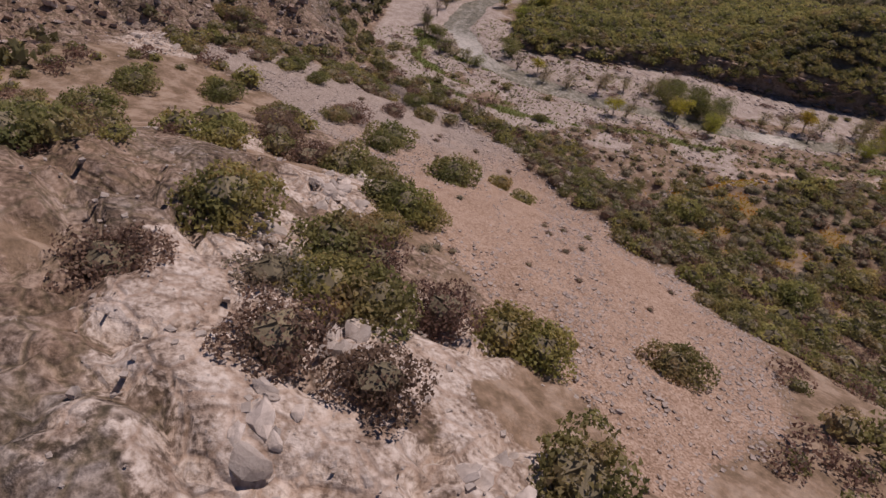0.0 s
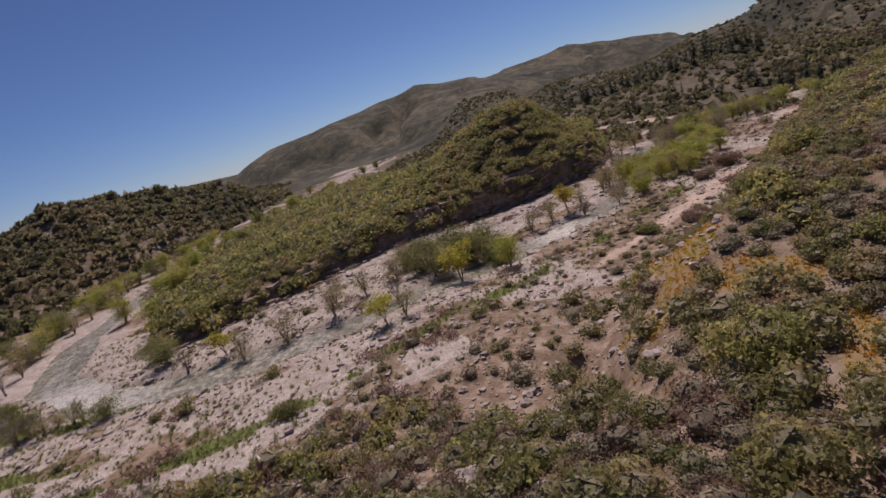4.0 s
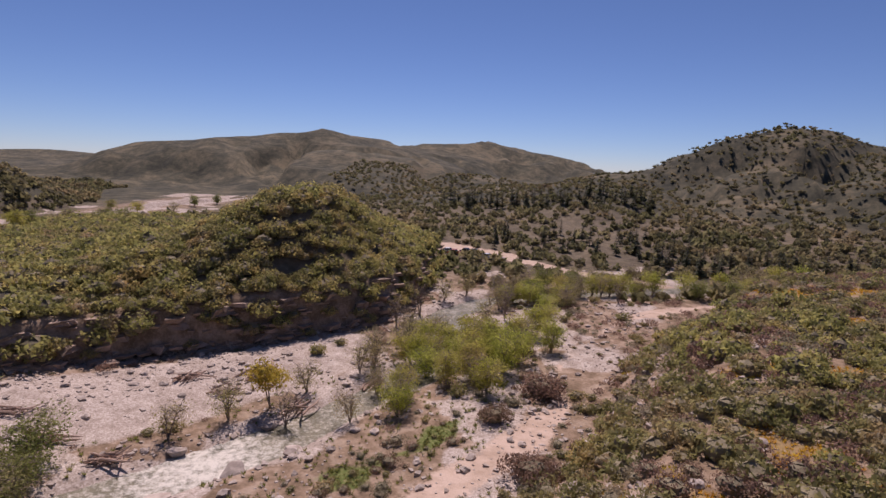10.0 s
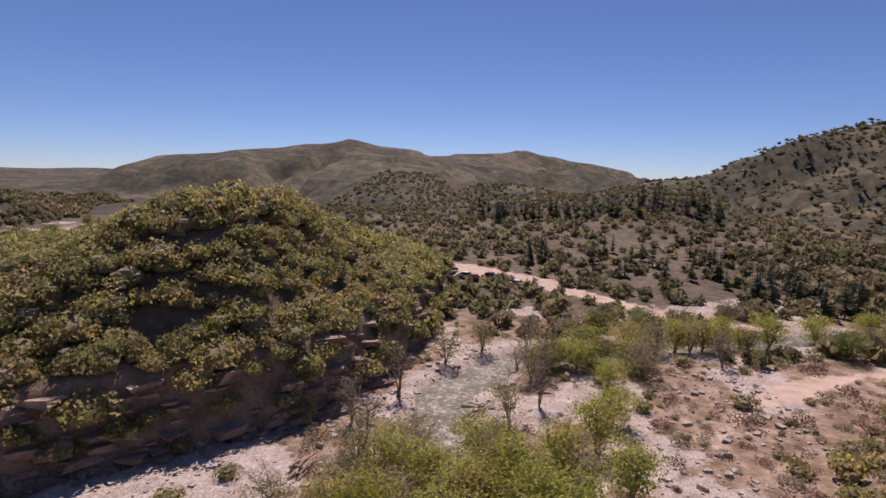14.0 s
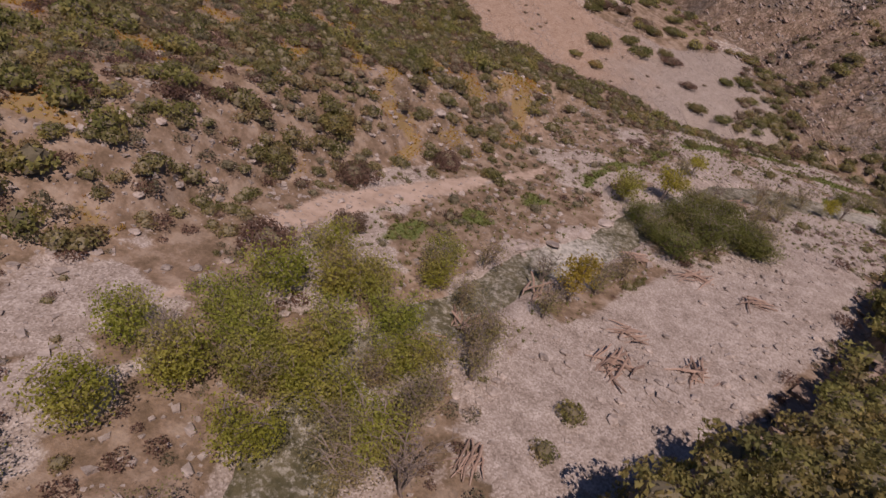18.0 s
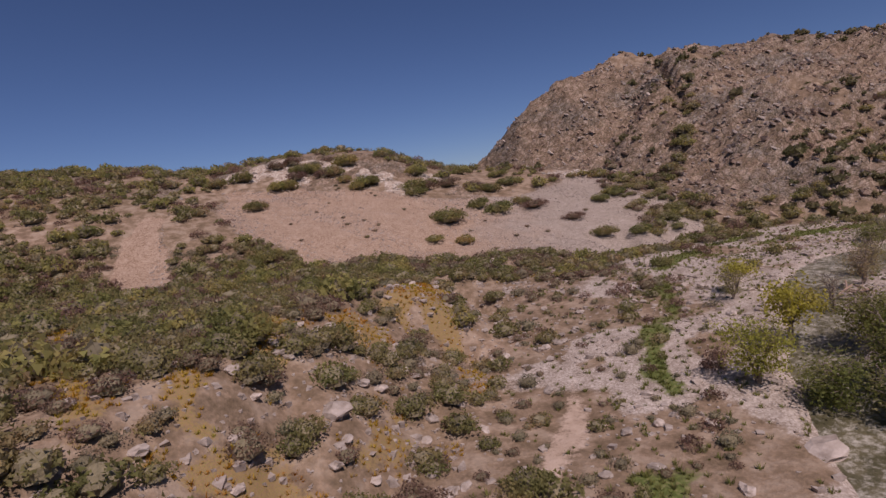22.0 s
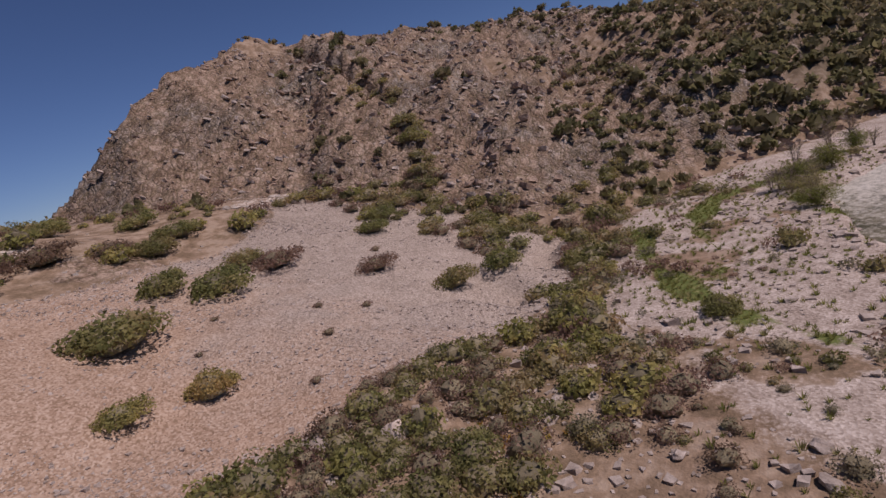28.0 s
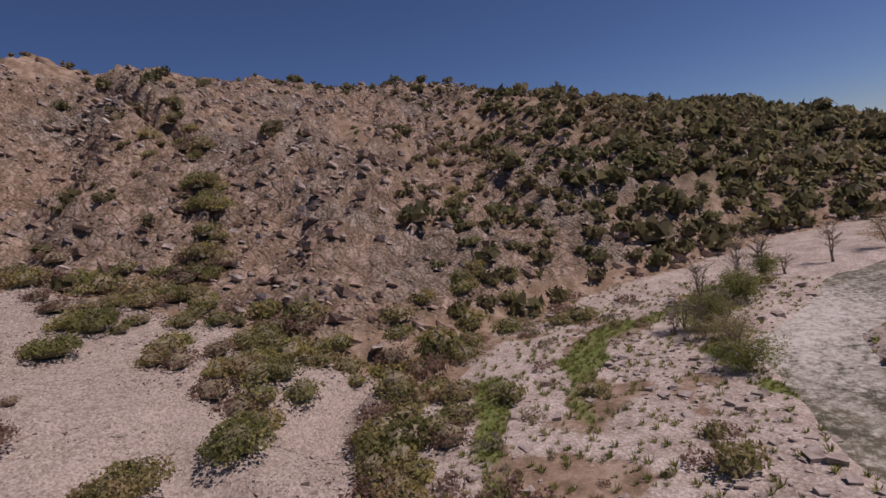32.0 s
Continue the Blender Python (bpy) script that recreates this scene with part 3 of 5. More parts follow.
# the river
def smooth_line(line, n=8):
    p = [Vector((*q, 0)) for q in line]
    out = []
    for a, b, c, d in zip([p[0]] + p[:-2], p[:-1], p[1:], p[2:] + [p[-1]]):
        for k in range(n):
            t = k / n
            out.append(0.5 * ((2 * b) + (c - a) * t + (2 * a - 5 * b + 4 * c - d) * t * t + (3 * b - a - 3 * c + d) * t ** 3))
    return out + [p[-1]]


course = smooth_line(RIVER, 10)
co, foam, ring = [], [], 9
for k, p in enumerate(course):
    q = course[min(k + 1, len(course) - 1)] - course[max(k - 1, 0)]
    across = Vector((q.y, -q.x, 0)).normalized()
    rapid = max(math.exp(-((p - Vector((-17, 76, 0))).length / 11) ** 2), math.exp(-((p - Vector((-80, 32, 0))).length / 26) ** 2),
                0.8 * math.exp(-((p - Vector((3, 108, 0))).length / 6) ** 2), 0.58, 0.66 * float(smooth(-28, -48, p.x)))
    for j in range(ring):
        s = j / (ring - 1) * 2 - 1
        v = p + across * s * 9.0
        co.append((v.x, v.y, float(river_level(v.x, v.y)) - 0.22 + 0.10 * rapid * math.sin(k * 1.7 + j * 2.1)))
        foam.append(rapid * (1 - 0.3 * abs(s)))
faces = np.array([(k * ring + j, k * ring + j + 1, (k + 1) * ring + j + 1, (k + 1) * ring + j) for k in range(len(course) - 1) for j in range(ring - 1)])
water_mesh = mesh_from("water", np.array(co), faces, WATER, True)
water_mesh.attributes.new("foam", "FLOAT", "POINT").data.foreach_set("value", np.array(foam, np.float32))
tagged(new("water", water_mesh), "shallow fast river, brown-green with white rapids", "river", kind="structure")

# ---- plants ----
rng = np.random.RandomState(11)


def leaf_cloud(lobes, count, size, flat=0.75, seed=0):
    """Many small pointed leaves over the lobes (x, y, z, radius); the top and the outside carry most."""
    r = np.random.RandomState(seed)
    weights = np.array([l[3] ** 2 for l in lobes])
    pick = r.choice(len(lobes), count, p=weights / weights.sum())
    lob = np.array(lobes)[pick]
    way = r.normal(size=(count, 3))
    way[:, 2] = np.abs(way[:, 2]) * 0.9 - 0.35
    way /= np.linalg.norm(way, axis=1, keepdims=True)
    place = lob[:, :3] + way * (lob[:, 3:] * (0.55 + 0.55 * r.rand(count, 1) ** 0.6)) * np.array([1, 1, flat])
    place[:, 2] = np.maximum(place[:, 2], 0.03)
    a = np.cross(way + 0.8 * r.normal(size=(count, 3)), r.normal(size=(count, 3)))
    a /= np.linalg.norm(a, axis=1, keepdims=True) + 1e-9
    b = np.cross(a, way + 0.5 * r.normal(size=(count, 3)))
    b /= np.linalg.norm(b, axis=1, keepdims=True) + 1e-9
    s = size * (0.55 + 0.9 * r.rand(count, 1))
    leaf = np.stack([place - a * s - b * s * 0.55, place + b * s * 1.05, place + a * s - b * s * 0.45], 1)
    return leaf.reshape(-1, 3), np.arange(count * 3).reshape(-1, 3)


def core_blob(lobes, shrink, flat, seed, rings=4, around=7):
    """A rough dark blob added inside the leaves to stop the view through."""
    r = np.random.RandomState(seed)
    co, faces = [], []
    for x, y, z, rad in lobes:
        base = len(co)
        for i in range(rings + 1):
            up = -0.5 + 1.5 * i / rings
            w = math.sqrt(max(0.0, 1 - (max(up, -0.45)) ** 2)) + 0.02
            for j in range(around):
                a = 2 * math.pi * j / around
                k = rad * shrink * (0.8 + 0.4 * r.rand())
                co.append((x + w * k * math.cos(a), y + w * k * math.sin(a), max(0.0, z + up * k * flat)))
        for i in range(rings):
            for j in range(around):
                p, q = base + i * around + j, base + i * around + (j + 1) % around
                faces.append((p, q, q + around, p + around))
    return np.array(co), np.array(faces)


def shrub_shape(seed, lobes_n, leaves, size, flat=0.75, spread=0.55):
    r = np.random.RandomState(seed)
    lobes = [(0, 0, 0.42, 0.62)]
    for k in range(lobes_n):
        a, d = 2 * math.pi * (k + r.rand()) / lobes_n, spread * (0.7 + 0.5 * r.rand())
        lobes.append((d * math.cos(a), d * math.sin(a), 0.22 + 0.3 * r.rand(), 0.30 + 0.22 * r.rand()))
    return leaf_cloud(lobes, leaves, size, flat, seed), core_blob([(0, 0, 0.30, 0.64)], 0.8, flat, seed, *((4, 6) if leaves > 60 else (2, 4)))


SHAPES = {}
for kind, leaves, size, flat in (("brush", 260, 0.086, 0.85), ("oak", 270, 0.098, 0.95), ("sage", 150, 0.094, 0.7), ("dry", 200, 0.080, 0.75)):
    SHAPES[kind] = [shrub_shape(20 + 7 * k + len(kind), 5 + k % 3, leaves, size, flat) for k in range(4)]
LOW = {kind: [shrub_shape(60 + 7 * k + len(kind), 4, 38, 0.27, 0.85) for k in range(3)] for kind in SHAPES}
FINE = {kind: [shrub_shape(20 + 7 * k + len(kind), 6 + k % 3, n, size, flat) for k in range(4)]
        for kind, n, size, flat in (("brush", 520, 0.064, 0.85), ("oak", 520, 0.068, 0.95), ("sage", 380, 0.060, 0.7), ("dry", 460, 0.054, 0.75))}
LARGE = {kind: [shrub_shape(90 + 7 * k + len(kind), 9 + k % 3, n, size, flat, 0.62) for k in range(4)]
         for kind, n, size, flat in (("brush", 2200, 0.050, 0.85), ("oak", 2200, 0.050, 0.9), ("sage", 900, 0.050, 0.75), ("dry", 2200, 0.042, 0.8))}
LABELS = {
    "brush": ("chaparral_bush", "dense olive-brown chaparral bush with small dry leaves"),
    "oak": ("scrub_oak", "dark green rounded scrub oak with tight foliage"),
    "sage": ("sagebrush", "low grey-green sagebrush on stony soil"),
    "dry": ("dry_bush", "brown half-leafless bush with bare twigs"),
}
SHARED = {}


def shared_mesh(kind, k, what, large):
    key = (kind, k, what, large)
    if key not in SHARED:
        co, faces = (LARGE if large else FINE)[kind][k][0 if what == "foliage" else 1]
        SHARED[key] = mesh_from(LABELS[kind][0] + "_" + what, co, faces, LEAF[kind] if what == "foliage" else CORE)
    return SHARED[key]


def bush(kind, x, y, z, size, group="", label="", high=1.0, large=False):
    name, usual = LABELS[kind]
    k = rng.randint(4)
    ob = new(name)
    ob.matrix_world = pose(x, y, z - 0.05 * size, 0, 0, rng.rand() * 360) @ Matrix.Diagonal((size, size, size * high, 1))
    for what in ("foliage", "branchwork"):
        child = new(what, shared_mesh(kind, k, what, large))
        child.parent = ob
    return tagged(ob, label or usual, "bush", group)


def merged(name, shapes, places, sizes, mat, label, category, pick=None, lie=None):
    """One object of many copies of the shapes, for what nobody could count."""
    parts_co, parts_f, base = [], [], 0
    pick = rng.randint(len(shapes), size=len(places)) if pick is None else pick
    turn = rng.rand(len(places)) * 2 * math.pi if lie is None else radians(lie) + 0.35 * rng.normal(size=len(places))
    for k, (co, faces) in enumerate(shapes):
        here = np.where(pick == k)[0]
        if not len(here):
            continue
        c, s, r = np.cos(turn[here])[:, None], np.sin(turn[here])[:, None], sizes[here][:, None]
        x = (co[None, :, 0] * c - co[None, :, 1] * s) * r + places[here, 0][:, None]
        y = (co[None, :, 0] * s + co[None, :, 1] * c) * r + places[here, 1][:, None]
        z = co[None, :, 2] * r * (0.8 + 0.4 * rng.rand(len(here), 1)) + places[here, 2][:, None] - 0.05 * r
        parts_co.append(np.stack([x, y, z], -1).reshape(-1, 3))
        parts_f.append((faces[None] + (np.arange(len(here)) * len(co))[:, None, None]).reshape(-1, faces.shape[1]) + base)
        base += len(here) * len(co)
    me = mesh_from(name, np.concatenate(parts_co), np.concatenate(parts_f), mat)
    return tagged(new(name, me), label, category, kind="stuff")


def jittered(x0, x1, y0, y1, step):
    gx, gy = np.meshgrid(np.arange(x0, x1, step), np.arange(y0, y1, step))
    n = gx.size
    return gx.ravel() + (rng.rand(n) - 0.5) * step * 1.1, gy.ravel() + (rng.rand(n) - 0.5) * step * 1.1


def cover(x, y):
    z, masks, river, d, m, df, scree = height(x, y)
    open_land = (masks["scree"] < 0.3) & (masks["trail"] < 0.4) & (river > 7.5)
    return z, masks, river, d, m, df, scree, open_land


plants = {k: [] for k in LABELS}
small = {k: [] for k in LABELS}


def grow(kind, x, y, z, size, keep, low=False):
    out = small if low else plants
    out[kind].append(np.stack([x[keep], y[keep], z[keep], size[keep]], -1))


# the bench and the hill east of the river
x, y = jittered(-62, 92, -10, 172, 1.62)
z, masks, river, d, m, df, scree, free = cover(x, y)
thick = fractal(x, y, 11, 3)
on_bench = free & (d > 1.5) & (masks["flower"] < 0.36) & (scree < 0)
edge = smooth(0, 3, d) * smooth(17, 10, d)
keep = on_bench & (rng.rand(len(x)) < 1.05 - 0.16 * edge + 0.6 * thick - 0.42 * smooth(2, -10, x) * smooth(9, 15, y))
mixed = rng.rand(len(x)) + 0.5 * fractal(x, y, 17, 2)
size = 0.95 + 0.95 * rng.rand(len(x)) ** 2 + 0.4 * np.clip(thick, 0, 1)
grow("brush", x, y, z, size, keep & (mixed < 0.52))
grow("sage", x, y, z, size * 0.8, keep & (mixed >= 0.52) & (mixed < 0.72))
grow("dry", x, y, z, size * 0.95, keep & (mixed >= 0.72) & (mixed < 0.93))
grow("oak", x, y, z, size * 1.25, keep & (mixed >= 0.93))
# the valley floor
x, y = jittered(-95, 60, 4, 160, 1.9)
z, masks, river, d, m, df, scree, free = cover(x, y)
keep = free & (d < 1.5) & (m < -1) & (df <= 0) & (rng.rand(len(x)) < np.where(masks["gravel"] > 0.5, 0.20 + 0.12 * (x > -24), 0.72) + 0.6 * fractal(x, y, 10, 3)) & (inside(BAR, x, y) < 1)
mixed = rng.rand(len(x))
size = 0.38 + 0.95 * rng.rand(len(x)) ** 3
grow("sage", x, y, z, size, keep & (mixed < 0.45))
grow("dry", x, y, z, size * 1.15, keep & (mixed >= 0.45) & (mixed < 0.8))
grow("brush", x, y, z, size * 1.2, keep & (mixed >= 0.8))
# the mound
x, y = jittered(-135, -4, 42, 235, 1.95)
z, masks, river, d, m, df, scree, free = cover(x, y)
keep = free & (m > 0.4) & (rng.rand(len(x)) < 0.95)
mixed = rng.rand(len(x)) + 0.6 * fractal(x, y, 20, 3)
size = 1.55 + 1.5 * rng.rand(len(x)) ** 2
grow("oak", x, y, z, size, keep & (mixed < 0.6))
grow("brush", x, y, z, size * 0.85, keep & (mixed >= 0.6))
# the south slope above the scree
x, y = jittered(-70, 110, -105, 3, 2.6)
z, masks, river, d, m, df, scree, free = cover(x, y)
thick = fractal(x, y, 9, 3)
east = smooth(15, 60, x)
keep = free & (df < 6) & (scree < -0.5) & (np.hypot(x - 8, y + 46) > 21) & (rng.rand(len(x)) < 0.30 + 0.6 * east + 1.0 * thick)
mixed = rng.rand(len(x))
size = 0.8 + 1.5 * rng.rand(len(x)) ** 2
grow("brush", x, y, z, size * 1.15, keep & (mixed < 0.5))
grow("dry", x, y, z, size, keep & (mixed >= 0.5) & (mixed < 0.75))
grow("oak", x, y, z, size * 1.2, keep & (mixed >= 0.75))
# the massif and the hills down the valley
x, y = jittered(-330, -40, -130, 380, 3.2)
z, masks, river, d, m, df, scree, free = cover(x, y)
thick = fractal(x, y, 20, 4)
want = 0.24 + 2.4 * thick + 1.5 * smooth(-24, 10, y - 0.25 * (x + 100)) + 0.35 * smooth(-120, -170, x)
keep = free & (df > 1) & (rng.rand(len(x)) < np.where(masks["rock"] > 0.5, 0.7, 1.0) * want)
mixed = rng.rand(len(x)) + 0.4 * thick
size = 0.7 + 1.9 * rng.rand(len(x)) ** 3 + 1.1 * smooth(-22, 25, y)
grow("oak", x, y, z, size, keep & (mixed < 0.45), True)
grow("brush", x, y, z, size, keep & (mixed >= 0.45) & (mixed < 0.85), True)
grow("dry", x, y, z, size * 0.8, keep & (mixed >= 0.85), True)
# beyond the river to the north and east
x, y = jittered(-120, 330, 150, 520, 4.2)
z, masks, river, d, m, df, scree, free = cover(x, y)
keep = free & (m < 1) & (d < 30) & (rng.rand(len(x)) < 0.8 + 0.8 * fractal(x, y, 45, 3))
mixed = rng.rand(len(x)) + 0.5 * fractal(x, y, 60, 3)
size = (1.5 + 1.7 * rng.rand(len(x)) ** 2) * (1 - 0.3 * smooth(240, 340, y))
grow("oak", x, y, z, size * 1.1, keep & (mixed < 0.4), True)
grow("brush", x, y, z, size, keep & (mixed >= 0.4), True)
x, y = jittered(60, 300, -120, 190, 4.6)
z, masks, river, d, m, df, scree, free = cover(x, y)
keep = free & (d > 2) & ((x > 92) | (y > 172)) & ((x > 108) | (y > -2)) & (rng.rand(len(x)) < 0.85)
grow("brush", x, y, z, 1.4 + 1.2 * rng.rand(len(x)), keep, True)
NEAR = {"brush": "bushes on the bench", "sage": "sagebrush of the valley floor", "dry": "dry bushes of the valley floor", "oak": "scrub oaks of the mound"}
for kind in LABELS:
    rows = np.concatenate(plants[kind])
    # those along the flown line stand as things of their own
    near = np.argsort(np.minimum(np.hypot(rows[:, 0] - 8, (rows[:, 1] - 48) * 0.6), 1.1 * np.hypot(rows[:, 0] + 13, rows[:, 1] - 9)))[:{"brush": 165, "dry": 205, "sage": 285}.get(kind, 200)]
    if kind == "oak":
        near = np.argsort(np.hypot(rows[:, 0] + 24, (rows[:, 1] - 118) * 0.8))[:225]
    for px, py, pz, ps in rows[near]:
        bush(kind, px, py, pz, ps, NEAR[kind])
    rest = np.delete(rows, near, 0)
    pick = rng.randint(4, size=len(rest))
    name = LABELS[kind][0]
    merged(name + "_cover", [s[0] for s in SHAPES[kind]], rest[:, :3], rest[:, 3], LEAF[kind], "thick cover of " + LABELS[kind][1], "bushes", pick)
    if kind in ("oak", "brush"):
        merged(name + "_twigs", [s[1] for s in SHAPES[kind]], rest[:, :3], rest[:, 3] * 0.97, CORE, "dark filler blobs inside the bushes of the cover", "twigs", pick)
    if small[kind]:
        far = np.concatenate(small[kind])
        pick = rng.randint(3, size=len(far))
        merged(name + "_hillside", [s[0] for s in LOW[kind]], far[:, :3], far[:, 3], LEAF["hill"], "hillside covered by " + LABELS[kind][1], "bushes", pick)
        merged(name + "_hillside_twigs", [s[1] for s in LOW[kind]], far[:, :3], far[:, 3] * 0.95, CORE, "dark filler blobs inside the bushes of the hillside", "twigs", pick)

# single bushes that stand on the scree
for kind, px, py, size, high in (
        ("brush", -17, -19.4, 4.0, 0.62), ("brush", -28.5, -22, 3.3, 0.6), ("brush", -25.2, -25.7, 2.5, 0.7), ("dry", -37.3, -23.9, 3.2, 0.5), ("oak", -17.6, -9.6, 1.9, 0.75),
        ("oak", -12, -10.8, 1.9, 0.5), ("dry", -41.5, -13.4, 2.2, 0.6), ("brush", -57, -24, 2.2, 0.8), ("brush", -43.6, -5.3, 2.3, 0.8), ("brush", -50, -3, 2.2, 0.7),
        ("brush", -2.5, 2.2, 2.2, 0.8), ("oak", -2.1, -37.6, 2.6, 0.8), ("oak", -0.4, -36, 2.0, 0.8), ("brush", -4.2, -38.2, 2.4, 0.8), ("brush", -13.6, -37.2, 3.2, 0.7),
        ("brush", -12.6, -33.8, 2.2, 0.8), ("dry", -16.5, -39.5, 2.8, 0.7), ("oak", 1.8, -41.8, 2.0, 0.9), ("dry", -22.1, -40.5, 3.2, 0.6), ("brush", -31.6, -36.6, 3.0, 0.6),
        ("dry", -28, -38.5, 2.6, 0.6), ("brush", -37.6, -41.4, 2.8, 0.6), ("oak", 0.4, -52.8, 3.4, 0.7), ("brush", 4.1, -47.4, 3.2, 0.7), ("dry", 6.5, -45.8, 2.6, 0.7),
        ("oak", 9.6, -50.4, 3.0, 0.7), ("brush", 11.6, -48.6, 2.6, 0.8), ("oak", 14.8, -40.8, 2.6, 0.8), ("oak", 17, -39.4, 2.3, 0.8), ("dry", 12.8, -44.6, 2.4, 0.8),
        ("sage", 8.2, -53.1, 2.2, 0.6), ("dry", 14, -55, 2.6, 0.7), ("dry", 17.5, -52, 2.4, 0.7), ("brush", -29.2, -56.2, 2.6, 0.7), ("brush", -38.2, -50.9, 2.6, 0.7),
        ("oak", -16, -48, 2.8, 0.7), ("brush", -10, -63, 2.8, 0.7), ("dry", 5, -60, 2.6, 0.7), ("brush", 25, -46, 2.8, 0.8), ("brush", 31, -44, 2.4, 0.8),
        ("brush", 20.8, -28.4, 2.4, 0.8), ("brush", -35.7, -27, 2.0, 0.8), ("brush", -52, -22, 2.0, 0.8), ("oak", 17.5, -5.8, 2.6, 0.9), ("oak", 20, -3, 2.4, 0.9), ("brush", 13.5, -1.5, 2.2, 0.8),
        ("brush", -14.8, -35.3, 1.7, 0.8), ("dry", 3.9, -20.9, 0.6, 0.8), ("dry", 3.3, -17.3, 0.65, 0.8), ("sage", 3.6, -38, 0.65, 0.9), ("dry", 4.2, -36.8, 0.6, 0.6),
        ("sage", 4.1, -39.6, 0.75, 0.6), ("dry", -0.1, -19.1, 0.6, 0.7), ("dry", -1.6, -14.5, 0.7, 0.7), ("dry", -2.6, -17, 0.6, 0.7), ("brush", 0.2, -11.9, 0.65, 0.9), ("dry", 6.2, -29.3, 0.5, 0.7),
        ("dry", -1.2, -36.3, 0.9, 0.6), ("sage", -4, -32.3, 0.55, 0.8), ("dry", -3.3, -33.8, 0.5, 0.7), ("dry", -0.8, -38.6, 0.6, 0.8), ("dry", -31, -12, 0.7, 0.7), ("dry", -27, -7, 0.7, 0.7),
        ("dry", -22, -4, 0.6, 0.8), ("sage", -9, -25, 0.6, 0.7), ("dry", 12, -12, 0.55, 0.7), ("dry", 14, -20, 0.5, 0.7), ("dry", 9, -25, 0.5, 0.7), ("dry", -34, -9, 0.7, 0.7),
        ("dry", -46, -17, 0.8, 0.7), ("dry", -20, -14, 0.5, 0.7), ("dry", -24, -17, 0.55, 0.6), ("oak", -16, 104.5, 1.5, 1.0), ("dry", 14.6, 96, 3.0, 0.85), ("brush", -39, 20, 1.6, 0.9),
        ("dry", -30, 31, 1.5, 0.8), ("brush", -24, 37, 1.4, 0.8), ("brush", -14, 109, 1.2, 0.8), ("dry", 3, 64, 2.0, 0.7), ("brush", -3, 62, 1.6, 0.8), ("dry", 9, 88, 2.0, 0.8),
        ("oak", -1, 13, 3.0, 0.75), ("oak", 18, 8, 2.6, 0.75), ("oak", 21.5, 18, 2.8, 0.65), ("oak", 13.3, 50.7, 3.0, 0.8), ("oak", 17.5, 72.9, 2.6, 0.75), ("dry", 12.6, 77.1, 2.8, 0.7),
        ("dry", 4, 62.5, 2.2, 0.7), ("brush", 20.8, 82.3, 2.2, 0.75), ("dry", 24, 20.2, 2.2, 0.7)):
    pz = float(height(np.array([px]), np.array([py]))[0][0])
    bush(kind, px, py, pz, size, "bushes on open ground", {"brush": "olive-brown bush alone on pale stony ground", "oak": "dark green bush alone on pale stony ground",
         "dry": "brown twiggy bush alone on pale stony ground", "sage": "small grey-green bush on the pale scree"}[kind], min(1.0, high * 1.35), size > 1.5)

# thickets along the foot of the massif and in its gullies
for line, n_bushes, reach, big in (([(-61, -42), (-62, -24), (-65, -6), (-74, 2), (-84, 8)], 60, 3.2, 2.0), ([(-94, -49), (-87, -39), (-79, -31), (-73, -26), (-64, -22), (-57, -14), (-54, -6)], 62, 2.4, 2.0),
                                   ([(-80, 4), (-100, -4), (-122, -12)], 26, 2.6, 1.8), ([(-56, -30), (-60, -18), (-60, -6)], 14, 2.4, 1.6), ([(-46, 6), (-56, 5), (-64, 5)], 22, 2.0, 1.6)):
    for k in range(n_bushes):
        t = rng.rand() * (len(line) - 1)
        i = min(int(t), len(line) - 2)
        px = line[i][0] + (t - i) * (line[i + 1][0] - line[i][0]) + reach * rng.normal()
        py = line[i][1] + (t - i) * (line[i + 1][1] - line[i][1]) + reach * rng.normal()
        pz = float(height(np.array([px]), np.array([py]))[0][0])
        bush(("brush", "oak", "dry", "brush")[k % 4], px, py, pz, big * (0.6 + 0.6 * rng.rand()), "bushes at the foot of the massif", "", 0.9)


# ---- trees ----
def tube(points, radii, sides=6):
    co, faces = [], []
    for k, (p, r) in enumerate(zip(points, radii)):
        q = (Vector(points[min(k + 1, len(points) - 1)]) - Vector(points[max(k - 1, 0)])).normalized()
        a = q.orthogonal().normalized()
        b = q.cross(a)
        for j in range(sides):
            t = 2 * math.pi * j / sides
            co.append(tuple(Vector(p) + (a * math.cos(t) + b * math.sin(t)) * r))
        if k:
            for j in range(sides):
                u, v = (k - 1) * sides + j, (k - 1) * sides + (j + 1) % sides
                faces.append((u, v, v + sides, u + sides))
    return co, faces


def join_tubes(tubes):
    co, faces = [], []
    for c, f in tubes:
        faces += [tuple(i + len(co) for i in q) for q in f]
        co += c
    return np.array(co), np.array(faces)


